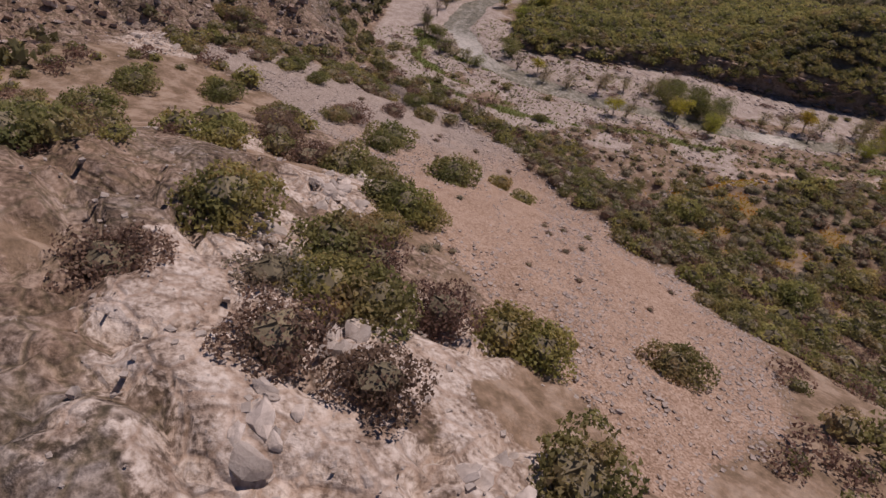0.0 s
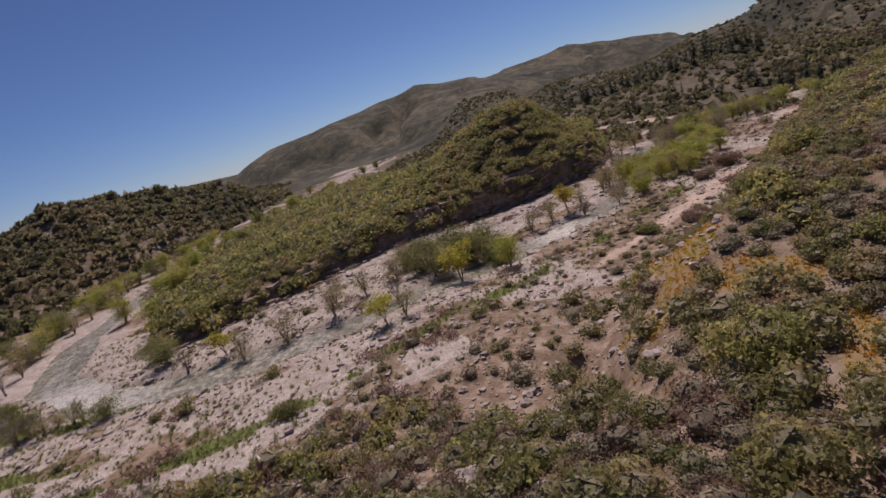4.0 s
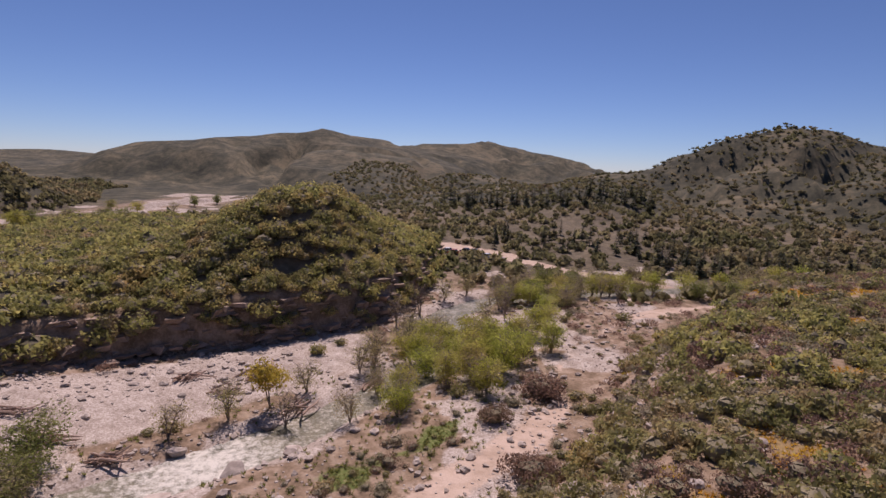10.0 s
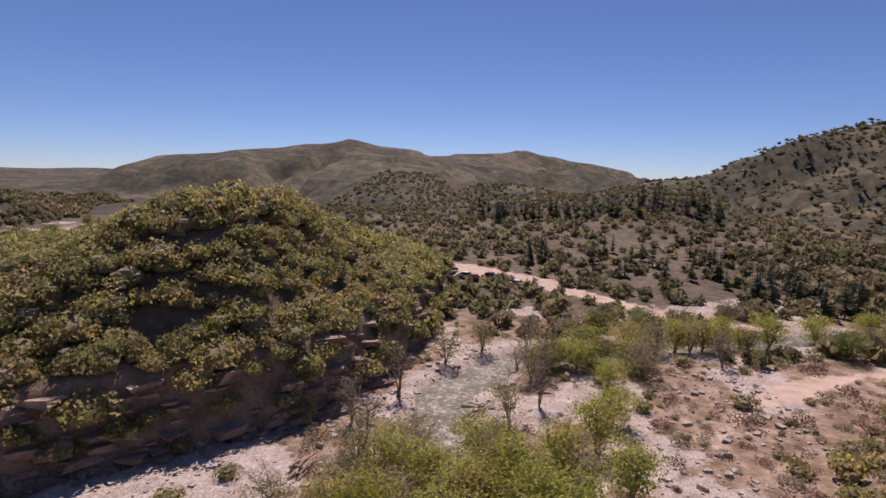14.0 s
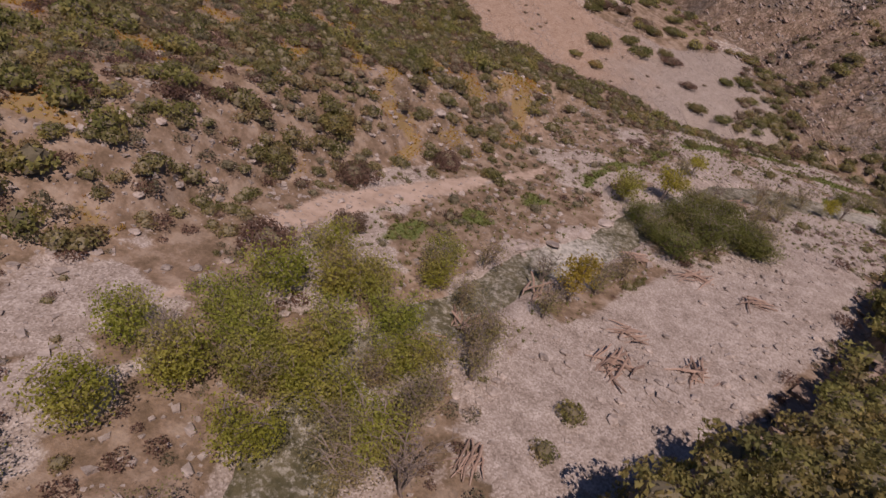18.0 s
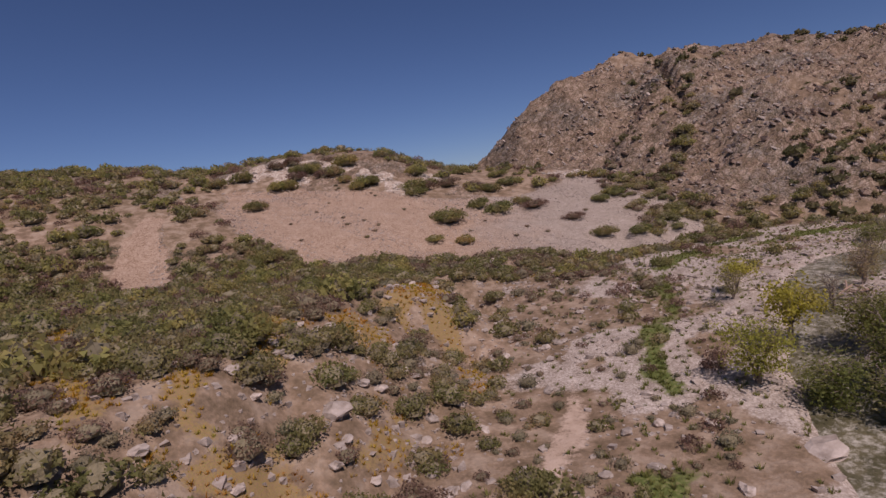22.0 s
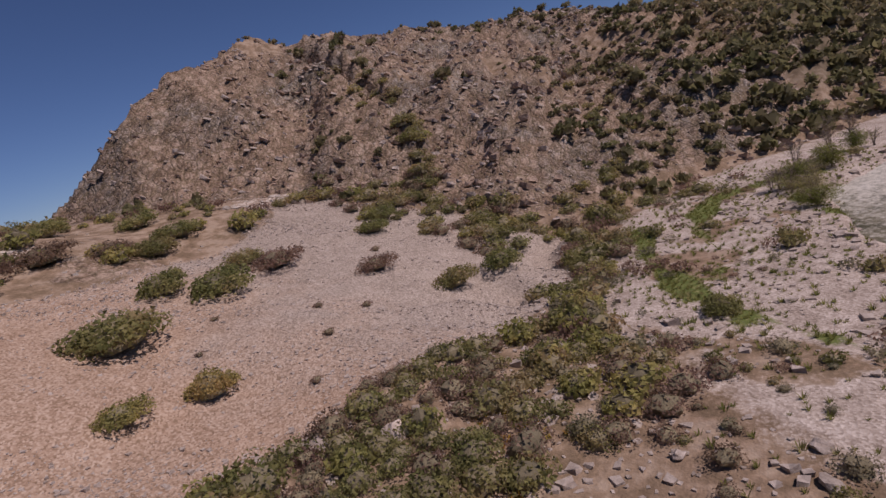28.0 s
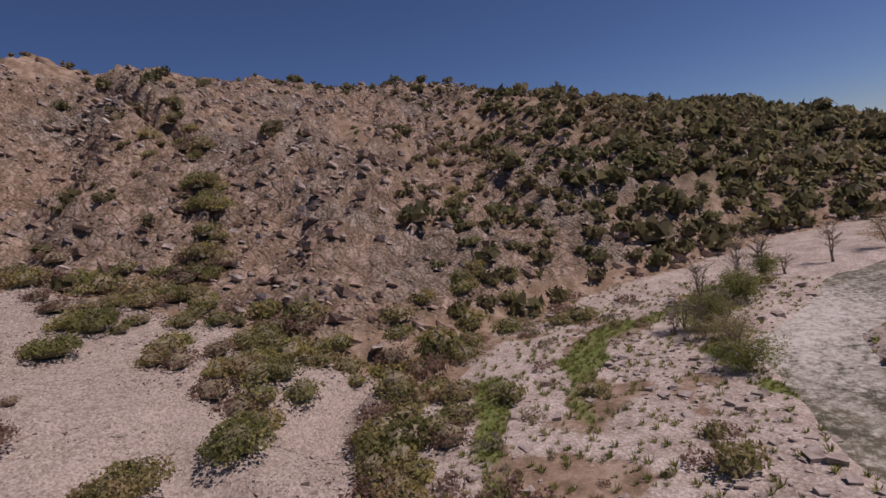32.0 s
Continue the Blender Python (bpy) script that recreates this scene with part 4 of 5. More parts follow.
def limbs(seed, high, stems, twigs, spread, thick):
    """A trunk or several stems with limbs and twigs, in one mesh; also the limbs' ends."""
    r = random.Random(seed)
    tubes, ends = [], []
    for k in range(stems):
        a = 2 * math.pi * (k + r.random()) / stems
        lean = spread * (0.15 + 0.5 * r.random()) * (1 if stems > 1 else 0.25)
        pts = [(0.12 * k, 0, -0.2)]
        for i in range(1, 6):
            t = i / 5
            pts.append((lean * t * math.cos(a) * (0.6 + 0.5 * t) + 0.12 * r.uniform(-1, 1), lean * t * math.sin(a) * (0.6 + 0.5 * t) + 0.12 * r.uniform(-1, 1), high * t * r.uniform(0.93, 1.0)))
        tubes.append(tube(pts, [thick * (1 - 0.16 * i) for i in range(6)]))
        for i in range(twigs):
            b, s = r.uniform(0, 2 * math.pi), r.choice((2, 3, 3, 4, 4, 5))
            p = Vector(pts[s])
            reach = spread * r.uniform(0.35, 0.9) * (1.15 - 0.1 * s)
            q = p + Vector((math.cos(b) * reach, math.sin(b) * reach, reach * r.uniform(0.35, 1.0)))
            mid = (p + q) / 2 + Vector((0, 0, 0.12 * reach))
            tubes.append(tube([p, mid, q], [thick * 0.38, thick * 0.24, thick * 0.07], 4))
            ends.append(q)
            for _ in range(2):
                e = mid + Vector((r.uniform(-1, 1), r.uniform(-1, 1), r.uniform(0.2, 1))) * reach * 0.5
                tubes.append(tube([mid, e], [thick * 0.16, thick * 0.04], 3))
                ends.append(e)
    return join_tubes(tubes), ends


TREE_KINDS = {  # leaves, leaf size, stems, twigs, clump radius, label, category
    "willow": (3200, 0.098, 4, 11, 1.15, "bright green spring willow with several stems on the river bank", "tree"),
    "yellow": (1900, 0.115, 2, 13, 0.95, "yellow-leaved young cottonwood on the river bar", "tree"),
    "haze": (1400, 0.082, 4, 12, 0.95, "half-bare willow with pale new buds by the river", "tree"),
    "bare": (300, 0.06, 4, 15, 0.9, "leafless grey tree with thin spreading twigs", "tree"),
    "bank": (3200, 0.100, 5, 11, 1.2, "thick dark green willow thicket at the water", "tree"),
}
TREE_LEAF = {"willow": "willow", "yellow": "yellow", "haze": "haze", "bare": "haze", "bank": "grass"}
TREE_NAME = {"willow": "willow_tree", "yellow": "cottonwood_tree", "haze": "budding_willow", "bare": "bare_tree", "bank": "willow_thicket"}
TREES = {}


def tree(kind, px, py, high, spread, group):
    leaves, size, stems, twigs, clump, label, category = TREE_KINDS[kind]
    k = rng.randint(3)
    if (kind, k) not in TREES:
        body, ends = limbs(31 * k + len(kind), 5.0, stems, twigs, 2.4, 0.10)
        lobes = [(e.x, e.y, e.z * 0.86, clump * (0.55 + 0.6 * random.Random(i).random())) for i, e in enumerate(ends)]
        if kind not in ("bare", "yellow"):
            lobes += [(0.8 * x_, 0.8 * y_, 0.45 * z_, 0.9 * r_) for x_, y_, z_, r_ in lobes[::2]]
        co, faces = leaf_cloud(lobes, leaves, size, 0.85, 5 + k)
        TREES[kind, k] = (mesh_from(TREE_NAME[kind] + "_trunk", *body, BARK), mesh_from(TREE_NAME[kind] + "_crown", co, faces, LEAF[TREE_LEAF[kind]]))
    pz = float(height(np.array([px]), np.array([py]))[0][0])
    ob = new(TREE_NAME[kind])
    ob.matrix_world = pose(px, py, pz, 0, 0, rng.rand() * 360) @ Matrix.Diagonal((spread / 2.9, spread / 2.9, high / 6.2, 1))
    for what, me in zip(("trunk", "crown"), TREES[kind, k]):
        new(what, me).parent = ob
    return tagged(ob, label, category, group)


RIVERSIDE = "trees along the river"
for kind, px, py, high, spread in (
        ("yellow", -29.5, 53, 6.5, 3.2), ("yellow", -15.5, 87.5, 6.8, 3.0), ("willow", -23, 57, 5.5, 2.8), ("bank", -30, 63, 5.2, 3.4), ("bank", -33.5, 67, 5.5, 3.6),
        ("bank", -36.5, 62, 4.5, 3.2), ("haze", -26, 66, 4.2, 2.6), ("haze", -34, 56, 4.5, 2.8), ("bank", -39, 66, 4.2, 3.0), ("haze", -41, 58, 4.2, 2.6),
        ("willow", 6, 100, 5.6, 3.1), ("willow", 10, 102, 6.0, 3.2), ("willow", 4, 105, 5.2, 2.9), ("willow", 12, 107, 5.4, 2.9), ("willow", 8, 95, 4.8, 2.8),
        ("willow", 0, 101, 5.0, 2.8), ("willow", -1, 106, 4.6, 2.6), ("willow", 8, 112, 5.5, 3.0), ("willow", 5, 117, 5.0, 2.8), ("haze", -4, 111, 5.6, 2.7),
        ("willow", 12, 114, 5.6, 3.0), ("willow", 17, 112, 5.2, 2.8), ("willow", 15, 119, 5.4, 3.0), ("willow", 2, 111, 5.2, 2.9), ("willow", 5, 108.5, 5.6, 3.0), ("willow", -3, 105, 4.8, 2.6), ("bank", -29, 71, 4.6, 3.2), ("bank", -25, 61.5, 4.2, 2.8), ("willow", 3, 98, 4.8, 2.7), ("willow", -2, 93, 4.4, 2.5), ("willow", 10, 109, 5.2, 2.9), ("haze", 0, 113.5, 5.2, 2.8), ("haze", -7, 101, 4.8, 2.5), ("willow", 17, 125, 4.2, 2.8), ("haze", -6, 86, 4.0, 2.3), ("haze", -22, 79, 4.2, 2.5),
        ("haze", -7.5, 104, 5.0, 2.6), ("haze", -8.5, 99, 4.6, 2.4), ("bare", -5, 116, 6.0, 3.0), ("bare", -5, 128, 6.2, 3.2), ("bare", -8, 121, 5.4, 3.0),
        ("haze", -5, 94, 4.4, 2.4), ("haze", -18.5, 84, 4.6, 2.6), ("haze", -13, 92, 4.2, 2.4), ("bare", -12.5, 84.5, 4.6, 2.4), ("willow", -1.5, 88, 3.8, 2.2),
        ("haze", 7, 124, 5.2, 2.6), ("bare", 10, 128, 5.4, 2.6), ("haze", 9, 136, 5.6, 2.8), ("bare", 11, 141, 6.2, 3.0), ("willow", 18, 136, 3.6, 2.8),
        ("willow", 16, 147, 5.6, 3.0), ("willow", 22, 150, 5.8, 3.1), ("willow", 29, 153, 5.4, 3.0), ("willow", 36, 157, 5.6, 3.0), ("willow", 43, 158, 6.0, 3.4),
        ("willow", 52, 164, 5.4, 3.0), ("willow", 61, 168, 5.4, 3.0), ("haze", 14, 155, 5.6, 2.8), ("haze", 26, 160, 5.4, 2.8), ("bare", 33, 146, 5.4, 2.6),
        ("haze", 40, 168, 5.2, 2.8), ("haze", 72, 172, 5.2, 3.0), ("willow", 84, 178, 5.4, 3.2), ("haze", 2, 146, 5.4, 2.6), ("haze", -2, 140, 5.2, 2.6),
        ("haze", -56, 37, 5.2, 2.6), ("yellow", -60, 39, 4.2, 2.2), ("bank", -70, 39, 3.4, 2.8), ("haze", -51, 40, 4.6, 2.6), ("haze", -46, 45, 4.8, 2.6),
        ("bank", -74, 42, 3.6, 2.8), ("bare", -64, 36, 4.2, 2.4), ("bare", -92, 28, 6.5, 2.6), ("bare", -97, 31, 6.0, 2.4), ("bare", -103, 39, 5.4, 2.4),
        ("bare", -87, 24, 5.0, 2.4), ("haze", -108, 46, 4.8, 2.6), ("haze", -44, 52, 4.2, 2.4), ("bare", -38, 49, 4.4, 2.4), ("haze", -48, 50, 4.0, 2.4), ("bank", -37, 58.4, 4.6, 3.2), ("yellow", -35.9, 39, 4.4, 2.6), ("haze", -34, 41, 3.8, 2.4)):
    tree(kind, px, py, high, spread, RIVERSIDE)
for k in range(18):  # the thick green stand at the river's bend
    px, py = 4 + 6.5 * rng.normal(), 106 + 6.5 * rng.normal()
    if line_distance(RIVER, np.array([px]), np.array([py]))[0] > 2.2 and px > -5:
        tree(("haze", "willow", "haze")[k % 3], px, py, 3.4 + 1.8 * rng.rand(), 2.6 + 0.8 * rng.rand(), RIVERSIDE)
for k in range(12):  # the grey-green willow thicket below the rapids
    px, py = -33 + 4.2 * rng.normal(), 64 + 2.6 * rng.normal()
    if line_distance(RIVER, np.array([px]), np.array([py]))[0] > 2.0:
        tree(("bank", "haze", "bank")[k % 3], px, py, 3.2 + 1.4 * rng.rand(), 2.8 + 0.8 * rng.rand(), RIVERSIDE)
for k in range(64):  # the belt of young trees along the river as it runs north-east
    t = 4 * rng.rand()
    px, py = np.interp(t, [0, 1, 2, 3, 4], [6, 20, 42, 70, 110]) + 3.5 * rng.normal(), np.interp(t, [0, 1, 2, 3, 4], [136, 149, 160, 169, 180]) + 4.5 * rng.normal()
    if line_distance(RIVER, np.array([px]), np.array([py]))[0] > 2.0 and line_distance(TRAIL, np.array([px]), np.array([py]))[0] > 2.5:
        tree(("haze", "willow", "bare", "haze", "bank")[k % 5], px, py, 3.2 + 2.4 * rng.rand(), 2.6 + 1.2 * rng.rand(), RIVERSIDE)
for k in range(70):  # the green belt of the upper river behind the mound
    t = rng.rand()
    px, py = np.interp(t, [0, 0.25, 0.5, 0.75, 1], [-116, -128, -140, -146, -148]) + rng.normal() * 9 + 9, np.interp(t, [0, 0.25, 0.5, 0.75, 1], [70, 105, 150, 210, 300]) + rng.normal() * 5
    if line_distance(RIVER, np.array([px]), np.array([py]))[0] > 6.5:
        tree(("willow", "haze", "willow", "bank")[k % 4], px, py, 4.5 + 2 * rng.rand(), 2.8 + rng.rand(), "trees along the upper river")
for k in range(44):  # the willows between the upper river and the hill's foot
    t = rng.rand()
    px, py = np.interp(t, [0, 0.3, 0.65, 1], [-116, -132, -145, -155]) + 2.4 * rng.normal(), np.interp(t, [0, 0.3, 0.65, 1], [52, 76, 108, 165]) + 4 * rng.normal()
    if line_distance(RIVER, np.array([px]), np.array([py]))[0] > 4.5:
        tree(("willow", "haze", "bank", "willow")[k % 4], px, py, 3.6 + 1.8 * rng.rand(), 2.8 + 1.2 * rng.rand(), "trees along the upper river")
for k in range(15):  # bare and budding shrubs on the river's west bank
    t = rng.rand()
    px, py = np.interp(t, [0, 0.5, 1], [-70, -84, -98]) + 1.5 * rng.normal(), np.interp(t, [0, 0.5, 1], [24, 25.5, 33]) + 1.5 * rng.normal()
    tree(("bare", "haze", "bank")[k % 3], px, py, 2.0 + 1.8 * rng.rand(), 1.8 + 0.8 * rng.rand(), RIVERSIDE)


def pine_shape(seed):
    r = random.Random(seed)
    quads = []
    for tier in range(15):
        t = tier / 14
        z, reach = 0.14 + 0.84 * t, 0.235 * (1 - t) ** 0.8 + 0.02
        for j in range(9):
            a, rr = r.uniform(0, 2 * math.pi), reach * r.uniform(0.6, 1.1)
            c = Vector((math.cos(a), math.sin(a), -0.25))
            s = Vector((-math.sin(a), math.cos(a), r.uniform(-0.3, 0.3)))
            p = Vector((0, 0, z))
            q = p + c * rr
            w = rr * 0.33
            quads += [p, p + c * rr * 0.55 + s * w, q + Vector((0, 0, 0.02)), p + c * rr * 0.55 - s * w]
    return np.array([tuple(v) for v in quads]), np.arange(len(quads)).reshape(-1, 4)


PINES = [(mesh_from("pine_trunk", *map(np.array, tube([(0, 0, -0.05), (0, 0, 0.5), (0, 0, 0.98)], [0.022, 0.015, 0.003])), BARK),
          mesh_from("pine_crown", *pine_shape(k), LEAF["pine"])) for k in range(4)]


def pine(px, py, high, group):
    pz = float(height(np.array([px]), np.array([py]))[0][0])
    ob = new("pine_tree")
    ob.matrix_world = pose(px, py, pz, 0, 0, rng.rand() * 360) @ Matrix.Scale(high, 4)
    for what, me in zip(("trunk", "crown"), PINES[rng.randint(4)]):
        new(what, me).parent = ob
    return tagged(ob, "tall dark green pine on the far slope", "tree", group)


for k in range(70):
    pine(-24 + 110 * rng.rand(), 300 + 50 * rng.rand(), 6.5 + 4 * rng.rand(), "pines on the rise")
for k in range(34):
    pine(6 + 80 * rng.rand() ** 1.3, 206 + 34 * rng.rand(), 4.5 + 3 * rng.rand(), "pines above the road")
for k in range(46):
    pine(48 + 75 * rng.rand(), 178 + 22 * rng.rand(), 4.5 + 3 * rng.rand(), "pines along the road")

# ---- stones ----
def stone_shape(seed, flat=0.7, cuts=1):
    r = np.random.RandomState(seed)
    bm = bmesh.new()
    bmesh.ops.create_icosphere(bm, subdivisions=cuts, radius=0.5)
    for v in bm.verts:
        v.co = Vector((v.co.x * 1.2, v.co.y, v.co.z * flat)) * (0.75 + 0.5 * r.rand())
    for _ in range(3):  # flat broken faces
        nrm = Vector(r.normal(size=3)).normalized()
        lim = 0.32 + 0.08 * r.rand()
        for v in bm.verts:
            over = v.co.dot(nrm) - lim
            if over > 0:
                v.co -= nrm * over
    co = np.array([tuple(v.co) for v in bm.verts])
    faces = np.array([[v.index for v in f.verts] for f in bm.faces])
    bm.free()
    return co, faces


def chunk_shape(seed, flat=0.6, tilt=0.0):
    """A broken block with eight worn corners."""
    r = np.random.RandomState(seed)
    co = np.array([(i, j, k) for i in (-1, 1) for j in (-1, 1) for k in (-1, 1)], float) * 0.42
    co = co * (0.72 + 0.5 * r.rand(8, 1)) + 0.10 * r.normal(size=(8, 3))
    co *= np.array([1.25, 0.95, flat])
    c, q = math.cos(radians(tilt)), math.sin(radians(tilt))
    co = np.stack([co[:, 0] * c + co[:, 2] * q, co[:, 1], co[:, 2] * c - co[:, 0] * q], -1)
    quads = [(0, 1, 3, 2), (4, 6, 7, 5), (0, 4, 5, 1), (2, 3, 7, 6), (0, 2, 6, 4), (1, 5, 7, 3)]
    return co, np.array([t for a, b, d, e in quads for t in ((a, b, d), (a, d, e))])


STONES = [chunk_shape(k, 0.55 + 0.07 * k) for k in range(8)]
SLABS = [chunk_shape(30 + k, 0.32 + 0.05 * k, 24 + 3 * k) for k in range(6)]
BOULDER = [mesh_from("boulder", *stone_shape(40 + k, 0.6 + 0.08 * k, 2), STONE) for k in range(4)]


def boulder(px, py, size, label="pale angular boulder lying on the stony ground", group="boulders of the valley"):
    pz = float(height(np.array([px]), np.array([py]))[0][0])
    ob = new("boulder", BOULDER[rng.randint(4)])
    flat = 0.5 if "slab" in label else 0.8
    ob.matrix_world = pose(px, py, pz + 0.12 * size * flat, 8 * rng.normal(), 8 * rng.normal(), rng.rand() * 360) @ Matrix.Diagonal((size, size, size * flat, 1))
    return tagged(ob, label, "boulder", group)


for px, py, size, label in (
        (7.4, 56, 1.7, "large pale boulder on the stony slope"), (15, 68, 1.5, "pale boulder at the bench's edge"), (-18.2, 6, 1.7, "large pale boulder at the foot of the scree"),
        (-9.6, 4.8, 1.3, "pale boulder among the bushes"), (-4.2, 2, 1.2, "pale boulder among the bushes"), (-16, 2, 1.5, "flat pale boulder at the foot of the scree"),
        (-13.5, 75, 2.3, "broad pale bedrock slab beside the rapids"), (-17.5, 70, 2.1, "broad pale bedrock slab beside the rapids"), (-20.5, 65, 2.2, "broad pale bedrock slab beside the rapids"),
        (-9.5, 79, 1.8, "broad pale bedrock slab beside the rapids"), (-20, 77, 1.6, "grey boulder in the rapids"), (-14, 84, 1.5, "grey boulder in the rapids")):
    boulder(px, py, size, label)
x, y = jittered(-92, 36, 2, 150, 0.8)
z, masks, river, d, m, df, scree = height(x, y)
bank = smooth(0, 3, d) * smooth(20, 12, d)
keep = (m < -0.5) & (df <= 0) & (d < 20) & (masks["trail"] < 0.75) & (masks["green"] < 0.4) & (river > 2.6) & (rng.rand(len(x)) < 0.42 + 1.1 * fractal(x, y, 7, 3) + 0.45 * bank)
rows = np.stack([x, y, z], -1)[keep]
size = 0.20 + 0.62 * rng.rand(len(rows)) ** 5
near = np.argsort(-size * (np.hypot(rows[:, 0] + 2, rows[:, 1] - 62) < 48))[:280]
for (px, py, pz), s_ in zip(rows[near], size[near]):
    boulder(px, py, s_ * 1.2)
rest = np.delete(np.arange(len(rows)), near)
merged("valley_stones", STONES, rows[rest], size[rest], STONE, "countless pale stones on the valley floor", "stones")
# scree stones
x, y = jittered(-68, 36, -48, 9, 0.29)
z, masks, river, d, m, df, scree = height(x, y)
coarse = fractal(x + 0.8 * y, y * 0.35, 5, 3) + 0.30 * smooth(7, 0, scree) + 0.25 * smooth(-8, 2, y)
keep = (scree > -0.6) & (rng.rand(len(x)) < 0.42 + 1.3 * coarse)
rows = np.stack([x, y, z], -1)[keep]
merged("scree_stones", STONES, rows, (0.06 + 0.24 * rng.rand(len(rows)) ** 5) * (1 + 0.5 * np.clip(coarse[keep], 0, 1)), STONE, "loose pale broken stones of the scree", "stones")
# broken rock of the massif and the outcrops
x, y = jittered(-185, -50, -118, 66, 1.0)
z, masks, river, d, m, df, scree = height(x, y)
keep = (df > 0.5) & ((masks["rock"] > 0.3) | (df < 10)) & (rng.rand(len(x)) < 0.50 + 1.0 * fractal(x, y, 9, 4))
rows = np.stack([x, y, z], -1)[keep]
tone = rng.rand(len(rows))
size = 0.4 + 1.5 * rng.rand(len(rows)) ** 4
merged("cliff_blocks", SLABS, rows[tone < 0.5], size[tone < 0.5], DARK_STONE, "tilted brown beds standing out of the rocky massif", "rock", lie=160)
merged("cliff_slabs", SLABS, rows[tone >= 0.5], size[tone >= 0.5] * 0.8, STONE, "pale tilted slabs of the rocky massif", "rock", lie=160)
x, y = jittered(-62, 60, -100, -28, 0.8)
z, masks, river, d, m, df, scree = height(x, y)
keep = (scree < 0) & (df < 1) & (rng.rand(len(x)) < 0.05 + 0.3 * masks["rock"] + 0.3 * masks["chalk"])
rows = np.stack([x, y, z], -1)[keep]
merged("outcrop_blocks", STONES, rows, 0.10 + 0.34 * rng.rand(len(rows)) ** 5, WHITE_STONE, "pale cracked blocks of the outcrop above the scree", "rock")
# the mound's cliff
x, y = jittered(-80, -4, 42, 180, 0.66)
z, masks, river, d, m, df, scree = height(x, y)
keep = (m > -0.6) & (m < 3.0) & (rng.rand(len(x)) < 0.45)
rows = np.stack([x, y, z], -1)[keep]
merged("cliff_ledges", [chunk_shape(70 + k, 0.34) for k in range(5)], rows, 0.7 + 1.9 * rng.rand(len(rows)) ** 2, DARK_STONE, "reddish brown ledges of the mound's cut bank", "rock", lie=45)

# white outcrops beside the scree
BLOCK = [mesh_from("outcrop_block", *stone_shape(80 + k, 0.55 + 0.1 * k, 2), WHITE_STONE) for k in range(4)]


def rock_outcrop(px, py, reach, n, turn):
    pz = float(height(np.array([px]), np.array([py]))[0][0])
    ob = new("rock_outcrop")
    ob.matrix_world = pose(px, py, pz)
    for k in range(n):
        u, v = rng.normal() * reach * 0.5, rng.normal() * reach * 0.25
        bx, by = u * math.cos(radians(turn)) - v * math.sin(radians(turn)), u * math.sin(radians(turn)) + v * math.cos(radians(turn))
        bz = float(height(np.array([px + bx]), np.array([py + by]))[0][0]) - pz
        piece = new("block", BLOCK[k % 4])
        piece.parent = ob
        size = 0.45 + 0.9 * rng.rand() ** 2
        piece.matrix_basis = pose(bx, by, bz - 0.02 * size, 14 * rng.normal(), 14 * rng.normal(), turn + 30 * rng.normal()) @ Matrix.Diagonal((size * 1.3, size, size * 0.8, 1))
    return tagged(ob, "cracked white rock outcrop beside the scree", "rock outcrop", "white outcrops")


for px, py, reach, n, turn in ((-4.3, -43.6, 3.2, 20, 160), (-9.8, -36.8, 2.6, 14, 150), (3, -51.3, 3.0, 16, 160), (13.6, -51.2, 3.6, 20, 140), (-7, -41.5, 2.4, 12, 160), (-2.5, -42.2, 2.4, 12, 150),
                               (16.5, -56, 4.0, 18, 150), (-58, -44.9, 4.0, 16, 140), (-52, -46, 3.4, 12, 150), (-20, -46, 3.0, 10, 160), (24, -50, 3.2, 12, 130), (38, -34, 3.4, 12, 140)):
    rock_outcrop(px, py, reach, n, turn)

# ---- driftwood ----
LOG = [mesh_from("driftwood_log", *map(np.array, tube([(-0.5, 0, 0), (-0.2, 0.02 * k, 0.02), (0.15, -0.02, 0.01 * k), (0.5, 0.02, 0)], [0.03, 0.036, 0.03, 0.014])), DRIFT) for k in range(3)]


def driftwood_pile(px, py, n, long, turn):
    pz = float(height(np.array([px]), np.array([py]))[0][0])
    ob = new("driftwood_pile")
    ob.matrix_world = pose(px, py, pz)
    for k in range(n):
        piece = new("log", LOG[k % 3])
        piece.parent = ob
        u = rng.normal(size=2) * long * 0.22
        piece.matrix_basis = pose(u[0], u[1], 0.08 + 0.45 * rng.rand(), 0, 14 * rng.normal(), turn + 28 * rng.normal()) @ Matrix.Scale(long * (0.5 + 0.7 * rng.rand()), 4)
    return tagged(ob, "tangled pile of bleached driftwood on the gravel", "driftwood", "driftwood piles")


for px, py, n, long, turn in ((-20, 96, 26, 4.2, 60), (-28, 93, 18, 3.2, 40), (-12.5, 88, 16, 3.2, 80), (-24, 73.5, 18, 3.6, 50), (-31, 75, 16, 3.2, 30), (-37, 78, 14, 3.0, 20),
                              (-6, 97, 14, 3.2, 100), (-3, 101, 12, 3.0, 20), (-9, 112, 14, 3.0, 70), (-22, 90, 12, 3.0, 10), (-43, 47, 12, 3.0, 40), (4, 127, 12, 3.0, 60)):
    driftwood_pile(px, py, n, long, turn)

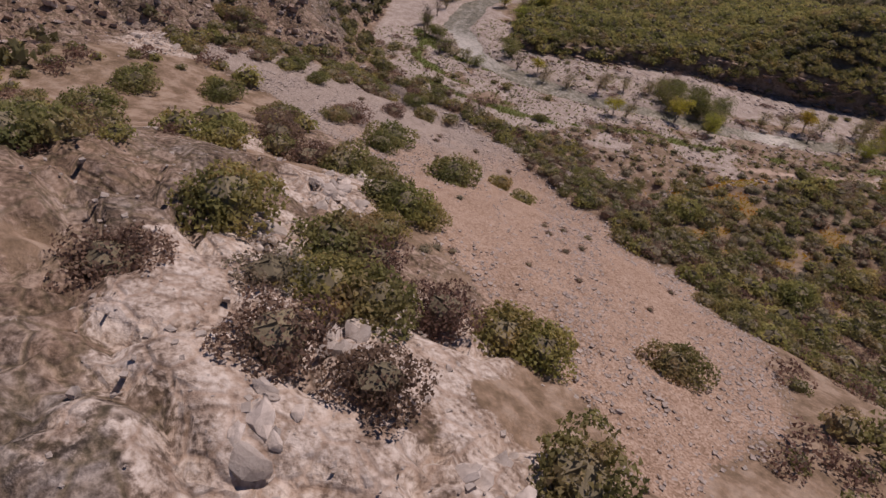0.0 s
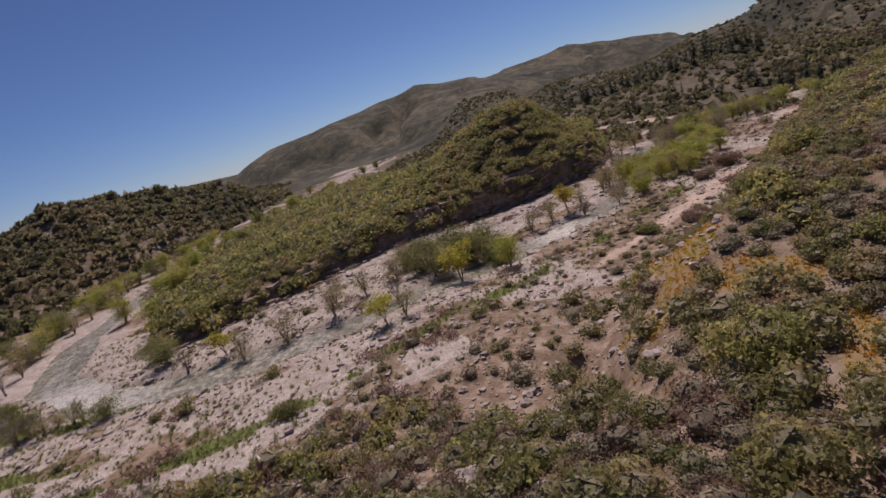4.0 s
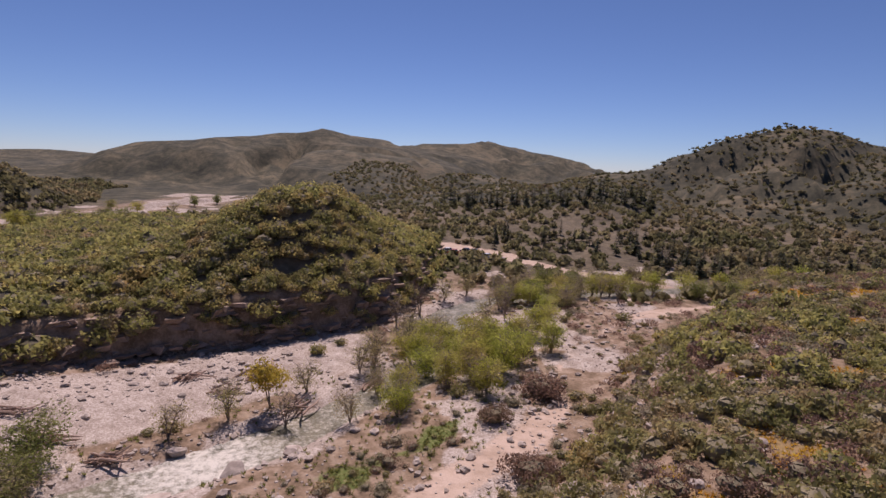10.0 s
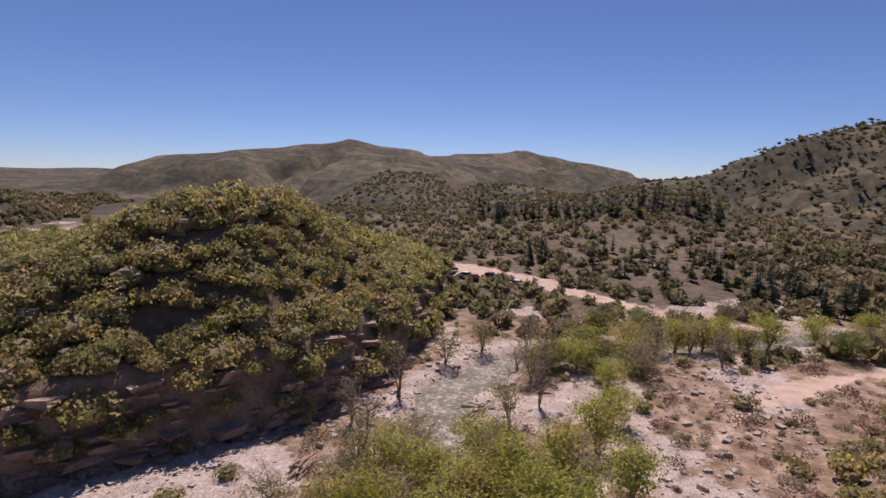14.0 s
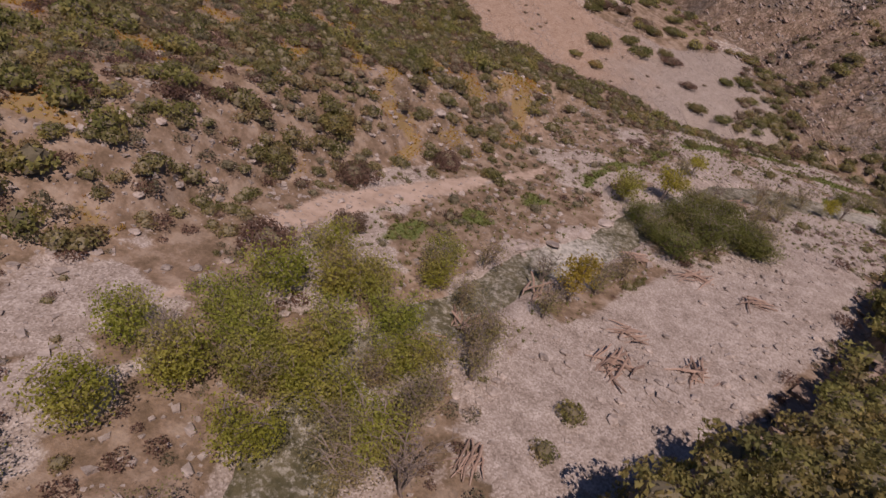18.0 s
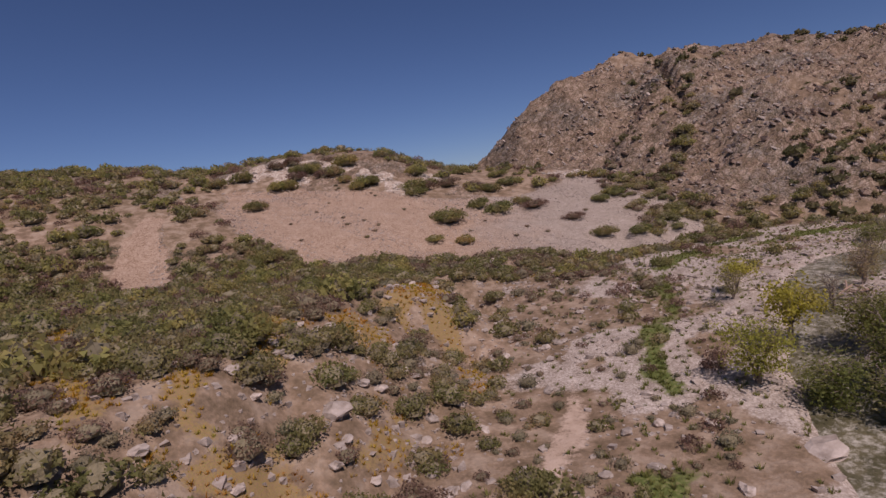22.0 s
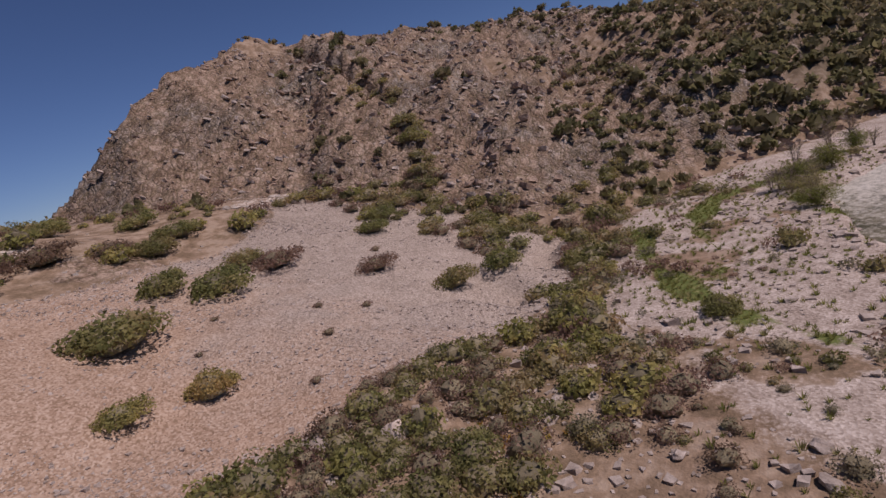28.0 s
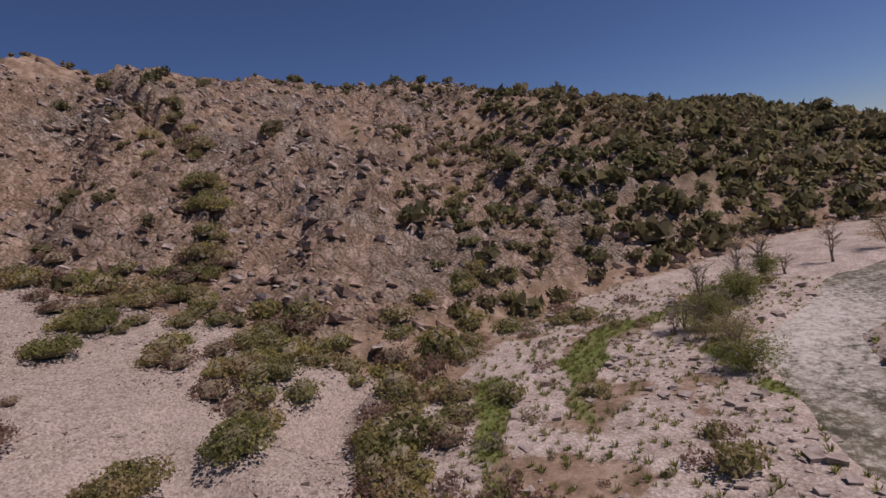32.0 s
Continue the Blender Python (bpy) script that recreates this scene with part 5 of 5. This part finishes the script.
# a dead branch that lies at the scree's edge
def dead_branch(px, py, long, turn):
    pz = float(height(np.array([px]), np.array([py]))[0][0])
    r = random.Random(5)
    ob = new("dead_branch")
    ob.matrix_world = pose(px, py, pz + 0.25, 0, -8, turn)
    part_mesh = mesh_from("dead_stem", *map(np.array, tube([(-0.5 * long, 0, 0), (-0.2 * long, 0.1, 0.12), (0.15 * long, -0.1, 0.1), (0.5 * long, 0.15, 0.3)], [0.16, 0.13, 0.09, 0.03])), DRIFT)
    new("stem", part_mesh).parent = ob
    for k in range(14):
        at = r.uniform(-0.3, 0.45) * long
        e = Vector((at + r.uniform(0.2, 1.0), r.uniform(-1.3, 1.3), r.uniform(0.1, 1.1)))
        twig = mesh_from("dead_twig", *map(np.array, tube([(at, 0, 0.08), ((at + e.x) / 2, e.y * 0.4, e.z * 0.6), tuple(e)], [0.045, 0.03, 0.008], 4)), DRIFT)
        new("twig", twig).parent = ob
    return tagged(ob, "bleached dead branch fallen among the bushes", "branch")


dead_branch(0.4, 0, 4.0, 35)
dead_branch(1.2, -41, 2.6, 100)

# grass along the wet strips, flowers on the bench
def tuft_shape(seed, blades, high, lean):
    r = np.random.RandomState(seed)
    a = r.rand(blades) * 2 * math.pi
    foot = np.stack([np.cos(a), np.sin(a), 0 * a], -1) * 0.25 * r.rand(blades, 1)
    tip = foot + np.stack([np.cos(a) * lean, np.sin(a) * lean, high * (0.6 + 0.5 * r.rand(blades))], -1)
    w = np.stack([-np.sin(a), np.cos(a), 0 * a], -1) * 0.07
    co = np.stack([foot - w, foot + w, tip], 1).reshape(-1, 3)
    return co, np.arange(len(co)).reshape(-1, 3)


TUFTS = [tuft_shape(k, 16, 0.6, 0.35) for k in range(4)]
x, y = jittered(-96, 14, 6, 106, 0.55)
z, masks, river, d, m, df, scree = height(x, y)
strip = np.minimum(line_distance(GREEN, x, y), line_distance(GREEN_WEST, x, y))
keep = (river > 3.2) & (df <= 0) & (rng.rand(len(x)) < 0.9 * (masks["green"] > 0.35) + 0.10 * smooth(9, 2, strip) + (0.12 + 0.07 * (x < -36)) * (d < 1) * (m < -1) * (masks["trail"] < 0.3) * (inside(BAR, x, y) < 0))
rows = np.stack([x, y, z], -1)[keep]
merged("grass_tufts", TUFTS, rows, 0.3 + 0.45 * rng.rand(len(rows)), LEAF["grass"], "fresh green grass along the wet strips of the valley floor", "grass")
x, y = jittered(-30, 70, 8, 130, 0.42)
z, masks, river, d, m, df, scree = height(x, y)
keep = (masks["flower"] > 0.15) & (rng.rand(len(x)) < 0.75)
rows = np.stack([x, y, z], -1)[keep]
merged("flower_patches", TUFTS, rows, 0.28 + 0.3 * rng.rand(len(rows)), LEAF["bloom"], "patches of orange and yellow wild flowers on the bench", "flowers")

# ---- parked cars ----
TYRE = plain_material("tyre_rubber", (0.02, 0.02, 0.02), (0.04, 0.04, 0.04), 6.0, 0.85, 0.0)
RIM = plain_material("alloy_rim", (0.45, 0.45, 0.46), (0.6, 0.6, 0.6), 6.0, 0.35, 0.0, 0.9)
GLASS = plain_material("dark_car_glass", (0.015, 0.018, 0.02), (0.03, 0.034, 0.036), 2.0, 0.08, 0.0)


def profile_mesh(name, outline, wide, mat, taper=0.0):
    """A side outline drawn out to a width, narrower towards the top, with eased edges."""
    bm = bmesh.new()
    top = max(q[1] for q in outline)
    sides = []
    for s_ in (-1, 1):
        sides.append([bm.verts.new((px, s_ * (wide / 2 - taper * pz / top), pz)) for px, pz in outline])
    bm.faces.new(sides[0][::-1])
    bm.faces.new(sides[1])
    n = len(outline)
    for k in range(n):
        bm.faces.new((sides[0][k], sides[0][(k + 1) % n], sides[1][(k + 1) % n], sides[1][k]))
    bmesh.ops.recalc_face_normals(bm, faces=bm.faces)
    bmesh.ops.bevel(bm, geom=bm.edges[:], offset=0.05, segments=2, affect="EDGES", clamp_overlap=True)
    me = bpy.data.meshes.new(name)
    bm.to_mesh(me)
    bm.free()
    me.materials.append(mat)
    return me


def wheel_mesh(name, radius, wide, mat):
    bm = bmesh.new()
    bmesh.ops.create_cone(bm, cap_ends=True, segments=16, radius1=radius, radius2=radius, depth=wide, matrix=Matrix.Rotation(radians(90), 4, "X"))
    bmesh.ops.bevel(bm, geom=bm.edges[:], offset=0.02, segments=1, affect="EDGES", clamp_overlap=True)
    me = bpy.data.meshes.new(name)
    bm.to_mesh(me)
    bm.free()
    me.materials.append(mat)
    return me


TYRE_MESH, RIM_MESH = wheel_mesh("tyre", 0.33, 0.2, TYRE), wheel_mesh("rim", 0.2, 0.22, RIM)
CABIN = profile_mesh("car_windows", [(-1.55, 0.85), (-1.1, 1.38), (0.35, 1.40), (1.0, 0.88)], 1.62, GLASS, 0.16)
ROOF_OUTLINE = [(-1.06, 1.36), (-1.0, 1.45), (0.28, 1.46), (0.36, 1.38)]
BODY_OUTLINE = [(-2.1, 0.35), (-2.15, 0.75), (-1.95, 0.92), (1.0, 0.94), (1.95, 0.78), (2.12, 0.6), (2.1, 0.32)]


def parked_car(px, py, turn, name, paint, high=1.0):
    pz = float(height(np.array([px]), np.array([py]))[0][0])
    coat = plain_material(name.replace(" ", "_") + "_paint", paint, tuple(min(1, 1.15 * c) for c in paint), 1.0, 0.3, 0.0)
    ob = new("car")
    ob.matrix_world = pose(px, py, pz + 0.02, 0, 0, turn) @ Matrix.Diagonal((1.05, 1.05, high, 1))
    body = new("body", profile_mesh("car_body", BODY_OUTLINE, 1.78, coat))
    body.parent = ob
    new("window_band", CABIN).parent = ob
    new("roof", profile_mesh("car_roof", ROOF_OUTLINE, 1.36, coat)).parent = ob
    for wx in (-1.3, 1.3):
        for wy in (-0.82, 0.82):
            wheel = new("wheel", TYRE_MESH)
            wheel.parent = ob
            wheel.matrix_basis = pose(wx, wy, 0.33)
            new("rim", RIM_MESH).parent = wheel
    return tagged(ob, name + " car parked on the pale dirt clearing", "car", "parked cars")


for px, py, turn, name, paint, high in ((-17.5, 203.5, 10, "grey", (0.25, 0.26, 0.27), 1.0), (-12.5, 203, 20, "dark", (0.03, 0.03, 0.035), 1.15), (-7, 196, -25, "white", (0.75, 0.75, 0.74), 1.1),
                                        (-5, 194.6, -25, "red", (0.35, 0.04, 0.03), 1.0), (-1.5, 196.5, -20, "black", (0.02, 0.02, 0.022), 1.2), (5, 190.5, -30, "silver", (0.5, 0.5, 0.5), 1.1),
                                        (8, 188.6, -30, "brown", (0.16, 0.12, 0.09), 1.2), (1.5, 197, 15, "dark blue", (0.03, 0.04, 0.09), 1.0)):
    parked_car(px, py, turn, name, paint, high)
